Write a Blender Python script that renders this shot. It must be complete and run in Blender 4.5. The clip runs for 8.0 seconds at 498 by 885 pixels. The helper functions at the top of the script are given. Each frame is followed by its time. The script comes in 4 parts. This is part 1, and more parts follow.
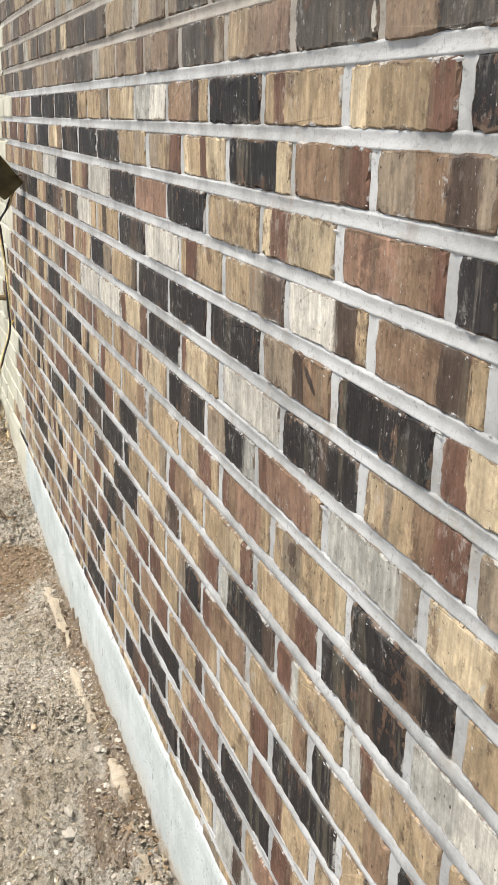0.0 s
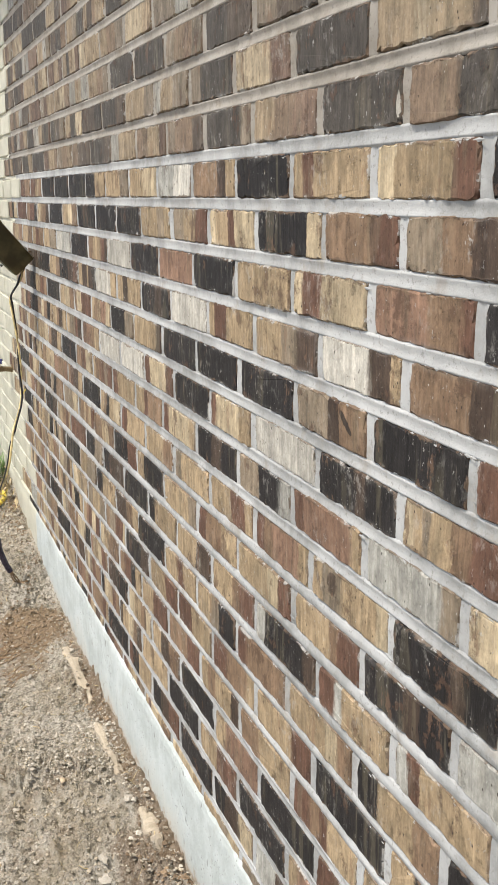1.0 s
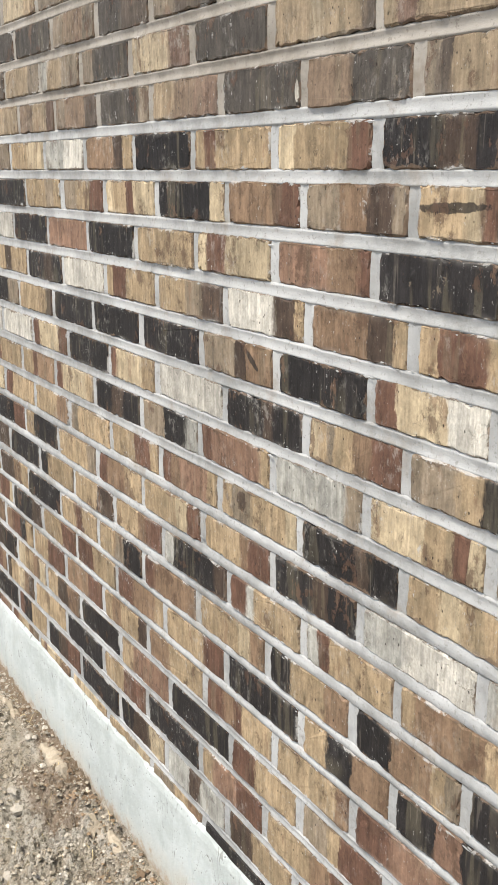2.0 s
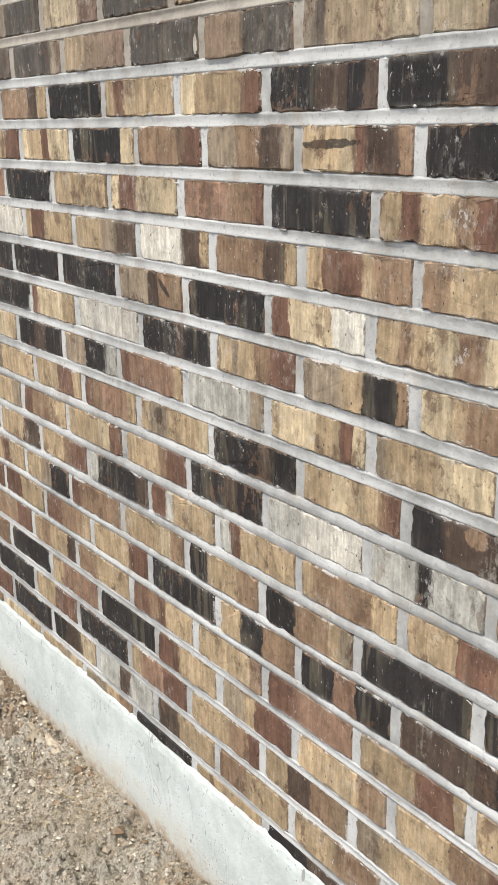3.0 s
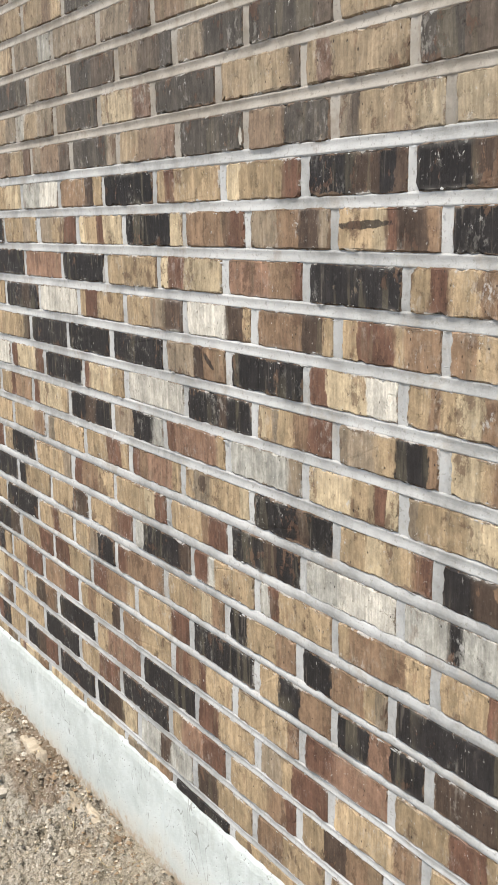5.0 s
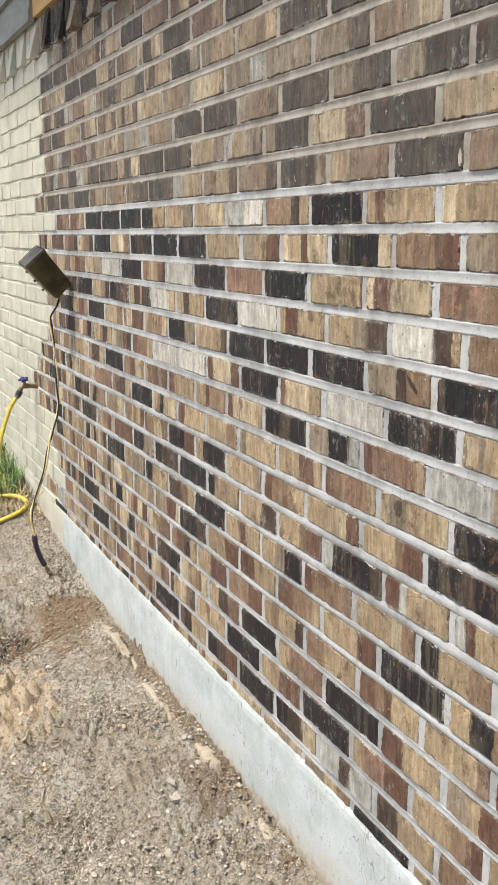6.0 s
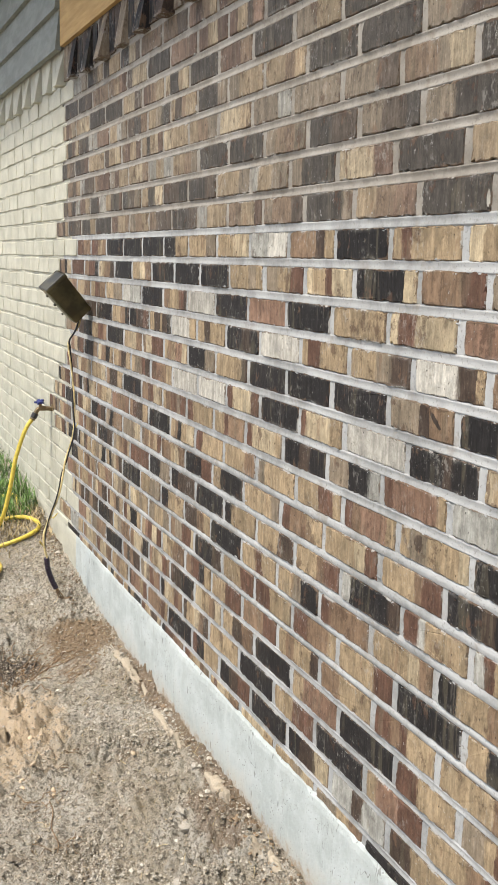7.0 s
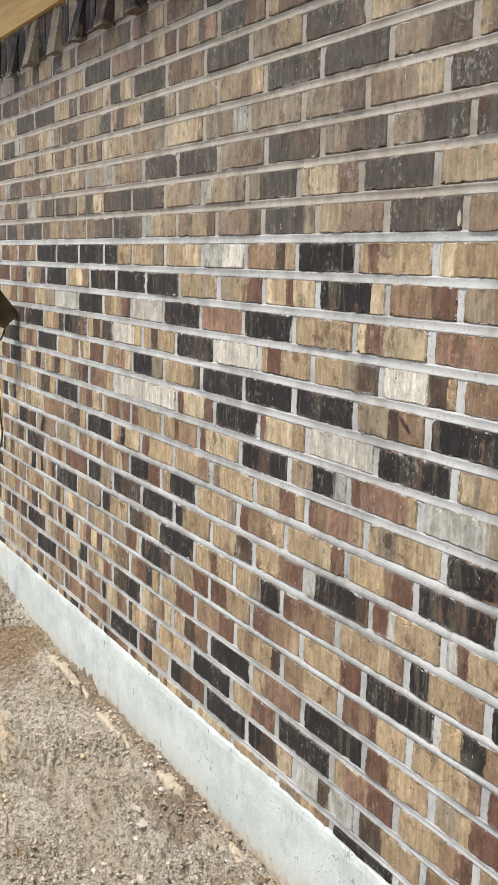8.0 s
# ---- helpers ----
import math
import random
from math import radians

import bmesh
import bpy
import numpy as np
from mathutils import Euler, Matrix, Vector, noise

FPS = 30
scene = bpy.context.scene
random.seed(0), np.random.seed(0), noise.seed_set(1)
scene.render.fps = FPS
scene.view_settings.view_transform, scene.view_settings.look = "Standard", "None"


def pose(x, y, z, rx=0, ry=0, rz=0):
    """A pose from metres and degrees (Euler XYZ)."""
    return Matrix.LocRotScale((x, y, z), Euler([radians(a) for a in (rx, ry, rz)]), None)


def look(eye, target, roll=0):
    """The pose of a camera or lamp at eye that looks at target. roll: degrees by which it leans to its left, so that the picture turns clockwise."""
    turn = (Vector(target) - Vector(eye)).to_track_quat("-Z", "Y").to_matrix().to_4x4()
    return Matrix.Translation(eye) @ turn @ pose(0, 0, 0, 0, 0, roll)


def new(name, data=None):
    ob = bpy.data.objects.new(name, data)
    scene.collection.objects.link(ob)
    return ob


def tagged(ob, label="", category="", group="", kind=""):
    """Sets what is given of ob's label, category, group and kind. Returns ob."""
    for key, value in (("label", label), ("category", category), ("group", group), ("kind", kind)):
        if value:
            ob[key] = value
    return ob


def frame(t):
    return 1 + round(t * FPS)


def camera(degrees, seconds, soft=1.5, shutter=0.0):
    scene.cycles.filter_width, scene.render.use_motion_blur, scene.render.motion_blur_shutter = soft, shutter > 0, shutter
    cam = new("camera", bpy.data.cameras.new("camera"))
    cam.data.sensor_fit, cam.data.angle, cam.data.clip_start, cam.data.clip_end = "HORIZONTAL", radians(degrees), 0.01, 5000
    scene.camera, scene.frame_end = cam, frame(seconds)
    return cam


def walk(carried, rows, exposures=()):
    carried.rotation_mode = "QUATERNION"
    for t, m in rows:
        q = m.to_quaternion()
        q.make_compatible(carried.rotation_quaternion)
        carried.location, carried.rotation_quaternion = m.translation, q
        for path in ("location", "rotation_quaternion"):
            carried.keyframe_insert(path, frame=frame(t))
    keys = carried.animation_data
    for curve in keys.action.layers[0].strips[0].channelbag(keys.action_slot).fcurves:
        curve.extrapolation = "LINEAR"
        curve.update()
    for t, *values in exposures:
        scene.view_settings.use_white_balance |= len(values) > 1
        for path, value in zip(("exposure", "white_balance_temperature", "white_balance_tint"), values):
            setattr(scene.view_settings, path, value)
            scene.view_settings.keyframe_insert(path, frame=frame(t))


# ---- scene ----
cam = camera(27.9, 8.0, soft=0.7)
PATH = [
    (0, (-0.465, 0.34, 1.499), (0.187, 2.129, 0.888), 1.4),
    (0.5, (-0.474, 0.291, 1.499), (0.092, 2.122, 0.93), 0.9),
    (1, (-0.583, 0.24, 1.5), (0.109, 2.054, 1.02), -0.2),
    (1.5, (-0.739, 0.172, 1.481), (0.144, 1.909, 1.03), -0.3),
    (2, (-0.806, 0.084, 1.492), (0.193, 1.736, 0.97), -0.0),
    (2.2, (-0.816, 0.022, 1.49), (0.212, 1.641, 0.921), -0.0),
    (3.3, (-0.963, -0.121, 1.468), (0.206, 1.393, 0.883), -0.5),
    (3.5, (-0.973, -0.134, 1.467), (0.226, 1.365, 0.904), -0.5),
    (4, (-0.961, -0.178, 1.467), (0.306, 1.284, 0.96), -0.6),
    (4.5, (-0.947, -0.21, 1.461), (0.298, 1.287, 1.005), -0.9),
    (5, (-0.959, -0.173, 1.457), (0.12, 1.456, 1.028), -0.7),
    (5.2, (-0.972, -0.157, 1.458), (0.036, 1.519, 1.04), -0.6),
    (6.3, (-1.013, -0.124, 1.475), (-0.26, 1.686, 1.079), 0.6),
    (6.5, (-1.023, -0.124, 1.476), (-0.275, 1.691, 1.091), 0.9),
    (7, (-1.031, -0.123, 1.485), (-0.251, 1.684, 1.13), 1.4),
    (7.5, (-1.124, -0.08, 1.503), (-0.255, 1.69, 1.167), 1.8),
    (8, (-1.226, -0.113, 1.503), (-0.242, 1.593, 1.156), 1.8),
]
walk(cam, [(t, look(eye, target, roll)) for t, eye, target, roll in PATH], [(0, 1.12), (0.5, 0.91), (1.0, 1.01), (1.5, 1.11), (5.2, 1.11), (6.3, 0.97), (7, 0.97), (8, 1.03)])

# ---- light ----
world = bpy.data.worlds.new("sky")
scene.world = world
world.use_nodes = True
wn = world.node_tree
wn.nodes.clear()
sky = wn.nodes.new("ShaderNodeTexSky")
sky.sky_type, sky.sun_disc = "NISHITA", False
sky.sun_elevation, sky.sun_rotation = radians(62.1), radians(258.3)
sky.dust_density = 3.0
bg = wn.nodes.new("ShaderNodeBackground")
bg.inputs["Strength"].default_value = 0.12
wout = wn.nodes.new("ShaderNodeOutputWorld")
wn.links.new(sky.outputs[0], bg.inputs["Color"])
wn.links.new(bg.outputs[0], wout.inputs["Surface"])

sun = new("sun", bpy.data.lights.new("sun", "SUN"))
sun.data.energy, sun.data.angle, sun.data.color = 2.5, radians(6), (1.0, 0.935, 0.835)
sun.matrix_world = look((-2.9, -0.6, 5.6), (0, 0, 0))

# ---- materials ----
# Colours of the fired clay by letter, how many upright bands a brick may have, and single marks on bricks:
# place, half length and width, turn and colour.
TONES = {
    "t": (0.30, 0.226, 0.138), "y": (0.40, 0.325, 0.212), "b": (0.19, 0.127, 0.08), "o": (0.21, 0.13, 0.088),
    "r": (0.113, 0.062, 0.042), "k": (0.019, 0.017, 0.0165), "d": (0.06, 0.042, 0.031), "m": (0.2, 0.16, 0.113),
    "w": (0.43, 0.41, 0.355), "g": (0.31, 0.305, 0.27),
}
BANDS = 6
MARKS = (
    (1.405, 1.208, 0.024, 0.006, -38, "k"),
    (0.966, 1.452, 0.062, 0.0065, 2, "k"),
    (0.672, 0.974, 0.02, 0.015, 0, "b"),
    (0.521, 1.515, 0.01, 0.018, 0, "w"),
    (1.438, 0.966, 0.016, 0.018, 0, "d"),
    (1.287, 1.599, 0.005, 0.014, 0, "w"),
)



def material(name):
    m = bpy.data.materials.new(name)
    m.use_nodes = True
    m.node_tree.nodes.clear()
    out = m.node_tree.nodes.new("ShaderNodeOutputMaterial")
    b = m.node_tree.nodes.new("ShaderNodeBsdfPrincipled")
    m.node_tree.links.new(b.outputs[0], out.inputs["Surface"])
    return m, m.node_tree, b


def node(tree, kind, **settings):
    n = tree.nodes.new(kind)
    for key, value in settings.items():
        if key in n.inputs:
            n.inputs[key].default_value = value
    return n


def link(tree, a, b):
    tree.links.new(a, b)


def calc(tree, op, a, b=None, c=None):
    n = tree.nodes.new("ShaderNodeMath")
    n.operation = op
    for slot, v in enumerate((a, b, c)):
        if v is None:
            continue
        if isinstance(v, (int, float)):
            n.inputs[slot].default_value = v
        else:
            tree.links.new(v, n.inputs[slot])
    return n.outputs[0]


def blend(tree, factor, a, b, kind="MIX"):
    n = tree.nodes.new("ShaderNodeMix")
    n.data_type, n.blend_type = "RGBA", kind
    for slot, v in ((0, factor), (6, a), (7, b)):
        if isinstance(v, (int, float)):
            n.inputs[slot].default_value = v
        elif isinstance(v, tuple):
            n.inputs[slot].default_value = (*v, 1) if len(v) == 3 else v
        else:
            tree.links.new(v, n.inputs[slot])
    return n.outputs[2]


def spread(tree, value, lo, hi, a=0.0, b=1.0):
    n = tree.nodes.new("ShaderNodeMapRange")
    n.interpolation_type = "SMOOTHSTEP"
    tree.links.new(value, n.inputs["Value"])
    for key, v in (("From Min", lo), ("From Max", hi), ("To Min", a), ("To Max", b)):
        n.inputs[key].default_value = v
    return n.outputs["Result"]


def place(tree, scale=(1, 1, 1)):
    """World position, stretched."""
    g = tree.nodes.new("ShaderNodeNewGeometry")
    v = tree.nodes.new("ShaderNodeVectorMath")
    v.operation = "MULTIPLY"
    tree.links.new(g.outputs["Position"], v.inputs[0])
    v.inputs[1].default_value = scale
    return v.outputs[0]


def grain(tree, scale, detail=4.0, rough=0.6, stretch=(1, 1, 1), distort=0.0):
    n = node(tree, "ShaderNodeTexNoise", Scale=scale, Detail=detail, Roughness=rough, Distortion=distort)
    tree.links.new(place(tree, stretch), n.inputs["Vector"])
    return n.outputs["Fac"]


def bump(tree, b, height, strength=0.5, distance=0.002):
    n = node(tree, "ShaderNodeBump", Strength=strength, Distance=distance)
    tree.links.new(height, n.inputs["Height"])
    tree.links.new(n.outputs[0], b.inputs["Normal"])


def plain(name, colour, rough=0.6, metal=0.0, scale=40.0, vary=0.25):
    m, t, b = material(name)
    dark = tuple(c * (1 - vary) for c in colour)
    light = tuple(min(1, c * (1 + vary)) for c in colour)
    n = grain(t, scale)
    link(t, blend(t, spread(t, n, 0.35, 0.65), dark, light), b.inputs["Base Color"])
    b.inputs["Roughness"].default_value, b.inputs["Metallic"].default_value = rough, metal
    bump(t, b, grain(t, scale * 4), 0.25, 0.001)
    return m


def brick_material():
    """Streaky through-body colour in ragged upright bands, pits, flaked skin, lime bloom and mortar flecks."""
    m, t, b = material("streaked_brick")
    uv = t.nodes.new("ShaderNodeUVMap")
    uv.uv_map = "face"
    sep = t.nodes.new("ShaderNodeSeparateXYZ")
    link(t, uv.outputs[0], sep.inputs[0])
    u, v = sep.outputs[0], sep.outputs[1]
    tones, cuts = [], []
    for n in range(BANDS):
        a = t.nodes.new("ShaderNodeAttribute")
        a.attribute_name = f"tone_{n}"
        tones.append(a.outputs["Color"])
    for n in range(2):
        a = t.nodes.new("ShaderNodeAttribute")
        a.attribute_name = f"cuts_{n}"
        split = t.nodes.new("ShaderNodeSeparateXYZ")
        link(t, a.outputs["Vector"], split.inputs[0])
        cuts += [split.outputs[0], split.outputs[1], split.outputs[2]]
    wob = calc(t, "MULTIPLY_ADD", grain(t, 14, 4, 0.65, (1, 1, 0.5)), 0.2, -0.1)
    wob2 = calc(t, "MULTIPLY_ADD", grain(t, 85, 5, 0.75, (1, 1, 0.25)), 0.15, -0.075)
    uu = calc(t, "ADD", calc(t, "ADD", u, wob), wob2)
    soft = spread(t, grain(t, 8, 2), 0.42, 0.62, 0.004, 0.045)
    colour = tones[0]
    for n in range(BANDS - 1):
        d = calc(t, "DIVIDE", calc(t, "SUBTRACT", uu, cuts[n]), soft)
        colour = blend(t, spread(t, d, -1.0, 1.0), colour, tones[n + 1])
    # single marks: a gouge, a burnt line, knots and splashes
    for y, z, long, wide, turn, tint in MARKS:
        rel = t.nodes.new("ShaderNodeVectorMath")
        rel.operation = "SUBTRACT"
        link(t, place(t), rel.inputs[0])
        rel.inputs[1].default_value = (0, y, z)
        spun = t.nodes.new("ShaderNodeVectorRotate")
        spun.rotation_type = "X_AXIS"
        link(t, rel.outputs[0], spun.inputs["Vector"])
        spun.inputs["Angle"].default_value = radians(turn)
        size = t.nodes.new("ShaderNodeVectorMath")
        size.operation = "MULTIPLY"
        link(t, spun.outputs[0], size.inputs[0])
        size.inputs[1].default_value = (0, 1 / long, 1 / wide)
        far = t.nodes.new("ShaderNodeVectorMath")
        far.operation = "LENGTH"
        link(t, size.outputs[0], far.inputs[0])
        d = calc(t, "ADD", far.outputs["Value"], calc(t, "MULTIPLY_ADD", grain(t, 90, 4, 0.7), 1.2, -0.6))
        colour = blend(t, spread(t, d, 0.85, 1.05, 0.85, 0.0), colour, TONES[tint])

    parts = t.nodes.new("ShaderNodeSeparateColor")
    link(t, colour, parts.inputs[0])
    keep = spread(t, parts.outputs[2], 0.24, 0.3, 1.0, 0.15)

    def scaled(c, value):
        """c times a grey value."""
        g = t.nodes.new("ShaderNodeCombineColor")
        for slot in range(3):
            link(t, value, g.inputs[slot])
        return blend(t, 1.0, c, g.outputs[0], "MULTIPLY")

    # uneven firing, upright drag marks and grain
    cloud = grain(t, 22, 6, 0.7, (1, 1, 0.8))
    colour = scaled(colour, spread(t, cloud, 0.34, 0.66, 0.78, 1.16))
    bands = grain(t, 50, 4, 0.65, (1, 1, 0.13))
    colour = scaled(colour, spread(t, bands, 0.38, 0.62, 1.1, 0.86))
    olive = calc(t, "MULTIPLY", spread(t, grain(t, 38, 3, 0.6, (1, 1, 0.1)), 0.52, 0.6), spread(t, grain(t, 5, 2), 0.44, 0.56))
    colour = blend(t, calc(t, "MULTIPLY", calc(t, "MULTIPLY", olive, keep), 0.3), colour, (0.155, 0.135, 0.09))
    streak = grain(t, 190, 3, 0.6, (1, 1, 0.06))
    colour = scaled(colour, spread(t, streak, 0.34, 0.66, 1.08, 0.88))
    mottle = grain(t, 230, 3, 0.7)
    colour = scaled(colour, spread(t, mottle, 0.3, 0.7, 0.92, 1.08))
    # flaked skin with crisp rims, burnt patches
    flake = grain(t, 24, 7, 0.7, (1, 1, 0.85))
    colour = scaled(colour, spread(t, flake, 0.6, 0.612, 1.0, 1.16))
    colour = blend(t, spread(t, flake, 0.66, 0.67, 0.0, 0.25), colour, (0.36, 0.285, 0.19))
    scab = calc(t, "ADD", grain(t, 27, 7, 0.72, (1, 1, 0.75)), calc(t, "MULTIPLY_ADD", grain(t, 7.5, 2), 0.5, -0.25))
    scabs = spread(t, scab, 0.575, 0.585)
    colour = scaled(colour, calc(t, "SUBTRACT", 1.0, calc(t, "MULTIPLY", calc(t, "MULTIPLY", scabs, keep), 0.2)))
    colour = blend(t, calc(t, "MULTIPLY", spread(t, scab, 0.615, 0.628, 0.0, 0.6), keep), colour, (0.092, 0.054, 0.036))
    rust = grain(t, 17, 7, 0.75, (1, 1, 0.4))
    colour = blend(t, calc(t, "MULTIPLY", spread(t, rust, 0.6, 0.62, 0.0, 0.45), keep), colour, (0.175, 0.105, 0.066))
    # hairline tears
    tear = calc(t, "ABSOLUTE", calc(t, "SUBTRACT", grain(t, 11, 6, 0.75, (1, 0.5, 1), 0.3), 0.47))
    tears = calc(t, "MULTIPLY", spread(t, tear, 0.0022, 0.005, 1.0, 0.0), spread(t, grain(t, 19, 2), 0.6, 0.66))
    colour = blend(t, calc(t, "MULTIPLY", tears, 0.5), colour, (0.05, 0.036, 0.028))
    scrape = calc(t, "MULTIPLY", spread(t, grain(t, 120, 2, 0.5, (1, 1, 0.05)), 0.63, 0.66), spread(t, grain(t, 11, 3, 0.6), 0.5, 0.58))
    colour = blend(t, calc(t, "MULTIPLY", scrape, 0.14), colour, (0.34, 0.3, 0.24))
    fine = grain(t, 420, 2, 0.6)
    colour = scaled(colour, spread(t, grain(t, 90, 5, 0.8, (1, 1, 0.5)), 0.4, 0.6, 0.88, 1.08))
    # pale bloom and wiped lime
    bloom = calc(t, "MULTIPLY", spread(t, grain(t, 90, 5, 0.75, (1, 1, 0.6)), 0.5, 0.62), spread(t, grain(t, 9, 4, 0.65), 0.5, 0.66))
    colour = blend(t, calc(t, "MULTIPLY", bloom, 0.34), colour, (0.40, 0.385, 0.345))
    # pits
    pit = node(t, "ShaderNodeTexVoronoi", Scale=105.0, Randomness=1.0)
    link(t, place(t, (1, 1, 0.6)), pit.inputs["Vector"])
    pits = calc(t, "MULTIPLY", spread(t, calc(t, "ADD", pit.outputs["Distance"], calc(t, "MULTIPLY_ADD", grain(t, 70, 3), 0.5, -0.25)), 0.06, 0.11, 1.0, 0.0), spread(t, grain(t, 30, 2), 0.4, 0.52))
    colour = blend(t, calc(t, "MULTIPLY", pits, 0.85), colour, (0.028, 0.021, 0.018))
    # mortar flecks, and a thin ragged lap along the arrises
    speck = calc(t, "MULTIPLY", spread(t, grain(t, 150, 4, 0.75, (1, 1, 0.6)), 0.645, 0.675), spread(t, grain(t, 8, 2), 0.42, 0.56))
    smear = calc(t, "MULTIPLY", spread(t, grain(t, 33, 6, 0.78, (1, 1, 0.7)), 0.61, 0.66), spread(t, grain(t, 4.5, 2), 0.53, 0.64))
    inset_v = calc(t, "MULTIPLY", calc(t, "SUBTRACT", 0.5, calc(t, "ABSOLUTE", calc(t, "SUBTRACT", v, 0.5))), 0.0635)
    inset_u = calc(t, "MULTIPLY", calc(t, "SUBTRACT", 0.5, calc(t, "ABSOLUTE", calc(t, "SUBTRACT", u, 0.5))), 0.215)
    inset = calc(t, "MINIMUM", inset_u, inset_v)
    reach = calc(t, "ADD", spread(t, grain(t, 95, 6, 0.78), 0.4, 0.75, -0.002, 0.0045), spread(t, grain(t, 16, 4), 0.48, 0.68, -0.001, 0.0055))
    edge = spread(t, calc(t, "SUBTRACT", reach, inset), -0.0004, 0.0006)
    # torn brown arris, with the thin shadow line along the brick's edge painted in
    rim = calc(t, "ADD", spread(t, grain(t, 75, 6, 0.8), 0.4, 0.68, 0.0012, 0.0056), spread(t, grain(t, 11, 3), 0.52, 0.68, 0.0, 0.0045))
    torn = spread(t, calc(t, "SUBTRACT", rim, inset), -0.0005, 0.001)
    colour = blend(t, calc(t, "MULTIPLY", torn, 0.75), colour, (0.125, 0.086, 0.058))
    haze = calc(t, "MULTIPLY", spread(t, inset, 0.0, 0.011, 1.0, 0.0), spread(t, grain(t, 8, 5, 0.7), 0.48, 0.66))
    colour = blend(t, calc(t, "MULTIPLY", haze, 0.25), colour, (0.40, 0.385, 0.35))
    lime = calc(t, "MINIMUM", calc(t, "ADD", calc(t, "ADD", speck, calc(t, "MULTIPLY", smear, 0.8)), calc(t, "MULTIPLY", edge, 0.9)), 1.0)
    colour = blend(t, calc(t, "MULTIPLY", lime, 0.8), colour, (0.41, 0.405, 0.38))
    link(t, colour, b.inputs["Base Color"])
    b.inputs["Roughness"].default_value = 0.72
    b.inputs["Specular IOR Level"].default_value = 0.22
    h = calc(t, "ADD", calc(t, "MULTIPLY", streak, 0.4), calc(t, "MULTIPLY", fine, 0.22))
    h = calc(t, "ADD", h, calc(t, "MULTIPLY", bands, 0.4))
    h = calc(t, "SUBTRACT", h, calc(t, "MULTIPLY", pits, 1.1))
    h = calc(t, "ADD", h, calc(t, "MULTIPLY", lime, 0.3))
    h = calc(t, "SUBTRACT", h, calc(t, "MULTIPLY", tears, 0.4))
    h = calc(t, "SUBTRACT", h, calc(t, "MULTIPLY", torn, 0.6))
    h = calc(t, "ADD", h, calc(t, "MULTIPLY", scabs, 0.3))
    h = calc(t, "ADD", h, calc(t, "MULTIPLY", spread(t, flake, 0.585, 0.61), -0.5))
    bump(t, b, h, 0.75, 0.0024)
    return m


def mortar_material(name, low, high, pale, grit, stain):
    m, t, b = material(name)
    c = blend(t, spread(t, grain(t, 16, 7, 0.7), 0.36, 0.64), low, high)
    c = blend(t, spread(t, grain(t, 3.5, 3), 0.42, 0.62, 0.0, 0.65), c, pale)
    c = blend(t, spread(t, grain(t, 9, 5, 0.7), 0.54, 0.68, 0.0, 0.6), c, stain)
    c = blend(t, spread(t, grain(t, 120, 5, 0.75), 0.56, 0.64, 0.0, 0.6), c, grit)
    link(t, c, b.inputs["Base Color"])
    b.inputs["Roughness"].default_value = 0.92
    bump(t, b, calc(t, "ADD", grain(t, 40, 5, 0.65), calc(t, "MULTIPLY", grain(t, 230, 4, 0.7), 0.25)), 0.5, 0.004)
    return m


def concrete_material(name, low, high, stain):
    m, t, b = material(name)
    c = blend(t, spread(t, grain(t, 7, 7, 0.68), 0.36, 0.64), low, high)
    c = blend(t, spread(t, grain(t, 60, 4, 0.7), 0.5, 0.68, 0.0, 0.4), c, high)
    c = blend(t, spread(t, grain(t, 24, 5, 0.75, (1, 1, 0.3)), 0.56, 0.66, 0.0, 0.2), c, (0.27, 0.265, 0.225))
    hole = node(t, "ShaderNodeTexVoronoi", Scale=34.0)
    link(t, place(t, (1, 1, 0.32)), hole.inputs["Vector"])
    holes = calc(t, "MULTIPLY", spread(t, hole.outputs["Distance"], 0.12, 0.18, 1.0, 0.0), spread(t, grain(t, 11, 3), 0.51, 0.57))
    c = blend(t, calc(t, "MULTIPLY", holes, 0.6), c, stain)
    dot = node(t, "ShaderNodeTexVoronoi", Scale=90.0)
    link(t, place(t), dot.inputs["Vector"])
    dots = calc(t, "MULTIPLY", spread(t, dot.outputs["Distance"], 0.14, 0.22, 1.0, 0.0), spread(t, grain(t, 14, 2), 0.46, 0.58))
    c = blend(t, calc(t, "MULTIPLY", dots, 0.6), c, stain)
    # hairline shrinkage cracks
    crack = calc(t, "ABSOLUTE", calc(t, "SUBTRACT", grain(t, 2.2, 5, 0.7, (1, 1, 0.3), 0.6), 0.5))
    c = blend(t, calc(t, "MULTIPLY", spread(t, crack, 0.0006, 0.0014, 1.0, 0.0), 0.55), c, stain)
    # soil splashed along the foot
    z = t.nodes.new("ShaderNodeSeparateXYZ")
    link(t, place(t), z.inputs[0])
    foot = calc(t, "ADD", z.outputs[2], calc(t, "MULTIPLY_ADD", grain(t, 7, 6, 0.7), -0.34, 0.11))
    c = blend(t, spread(t, foot, -0.09, 0.05, 0.6, 0.0), c, (0.37, 0.325, 0.25))
    foot2 = calc(t, "ADD", z.outputs[2], calc(t, "MULTIPLY_ADD", grain(t, 26, 6, 0.75), -0.2, 0.07))
    c = blend(t, spread(t, foot2, -0.035, 0.015, 0.75, 0.0), c, (0.27, 0.19, 0.11))
    link(t, c, b.inputs["Base Color"])
    b.inputs["Roughness"].default_value = 0.9
    h = calc(t, "SUBTRACT", grain(t, 80, 5), calc(t, "ADD", holes, dots))
    bump(t, b, h, 0.5, 0.004)
    return m


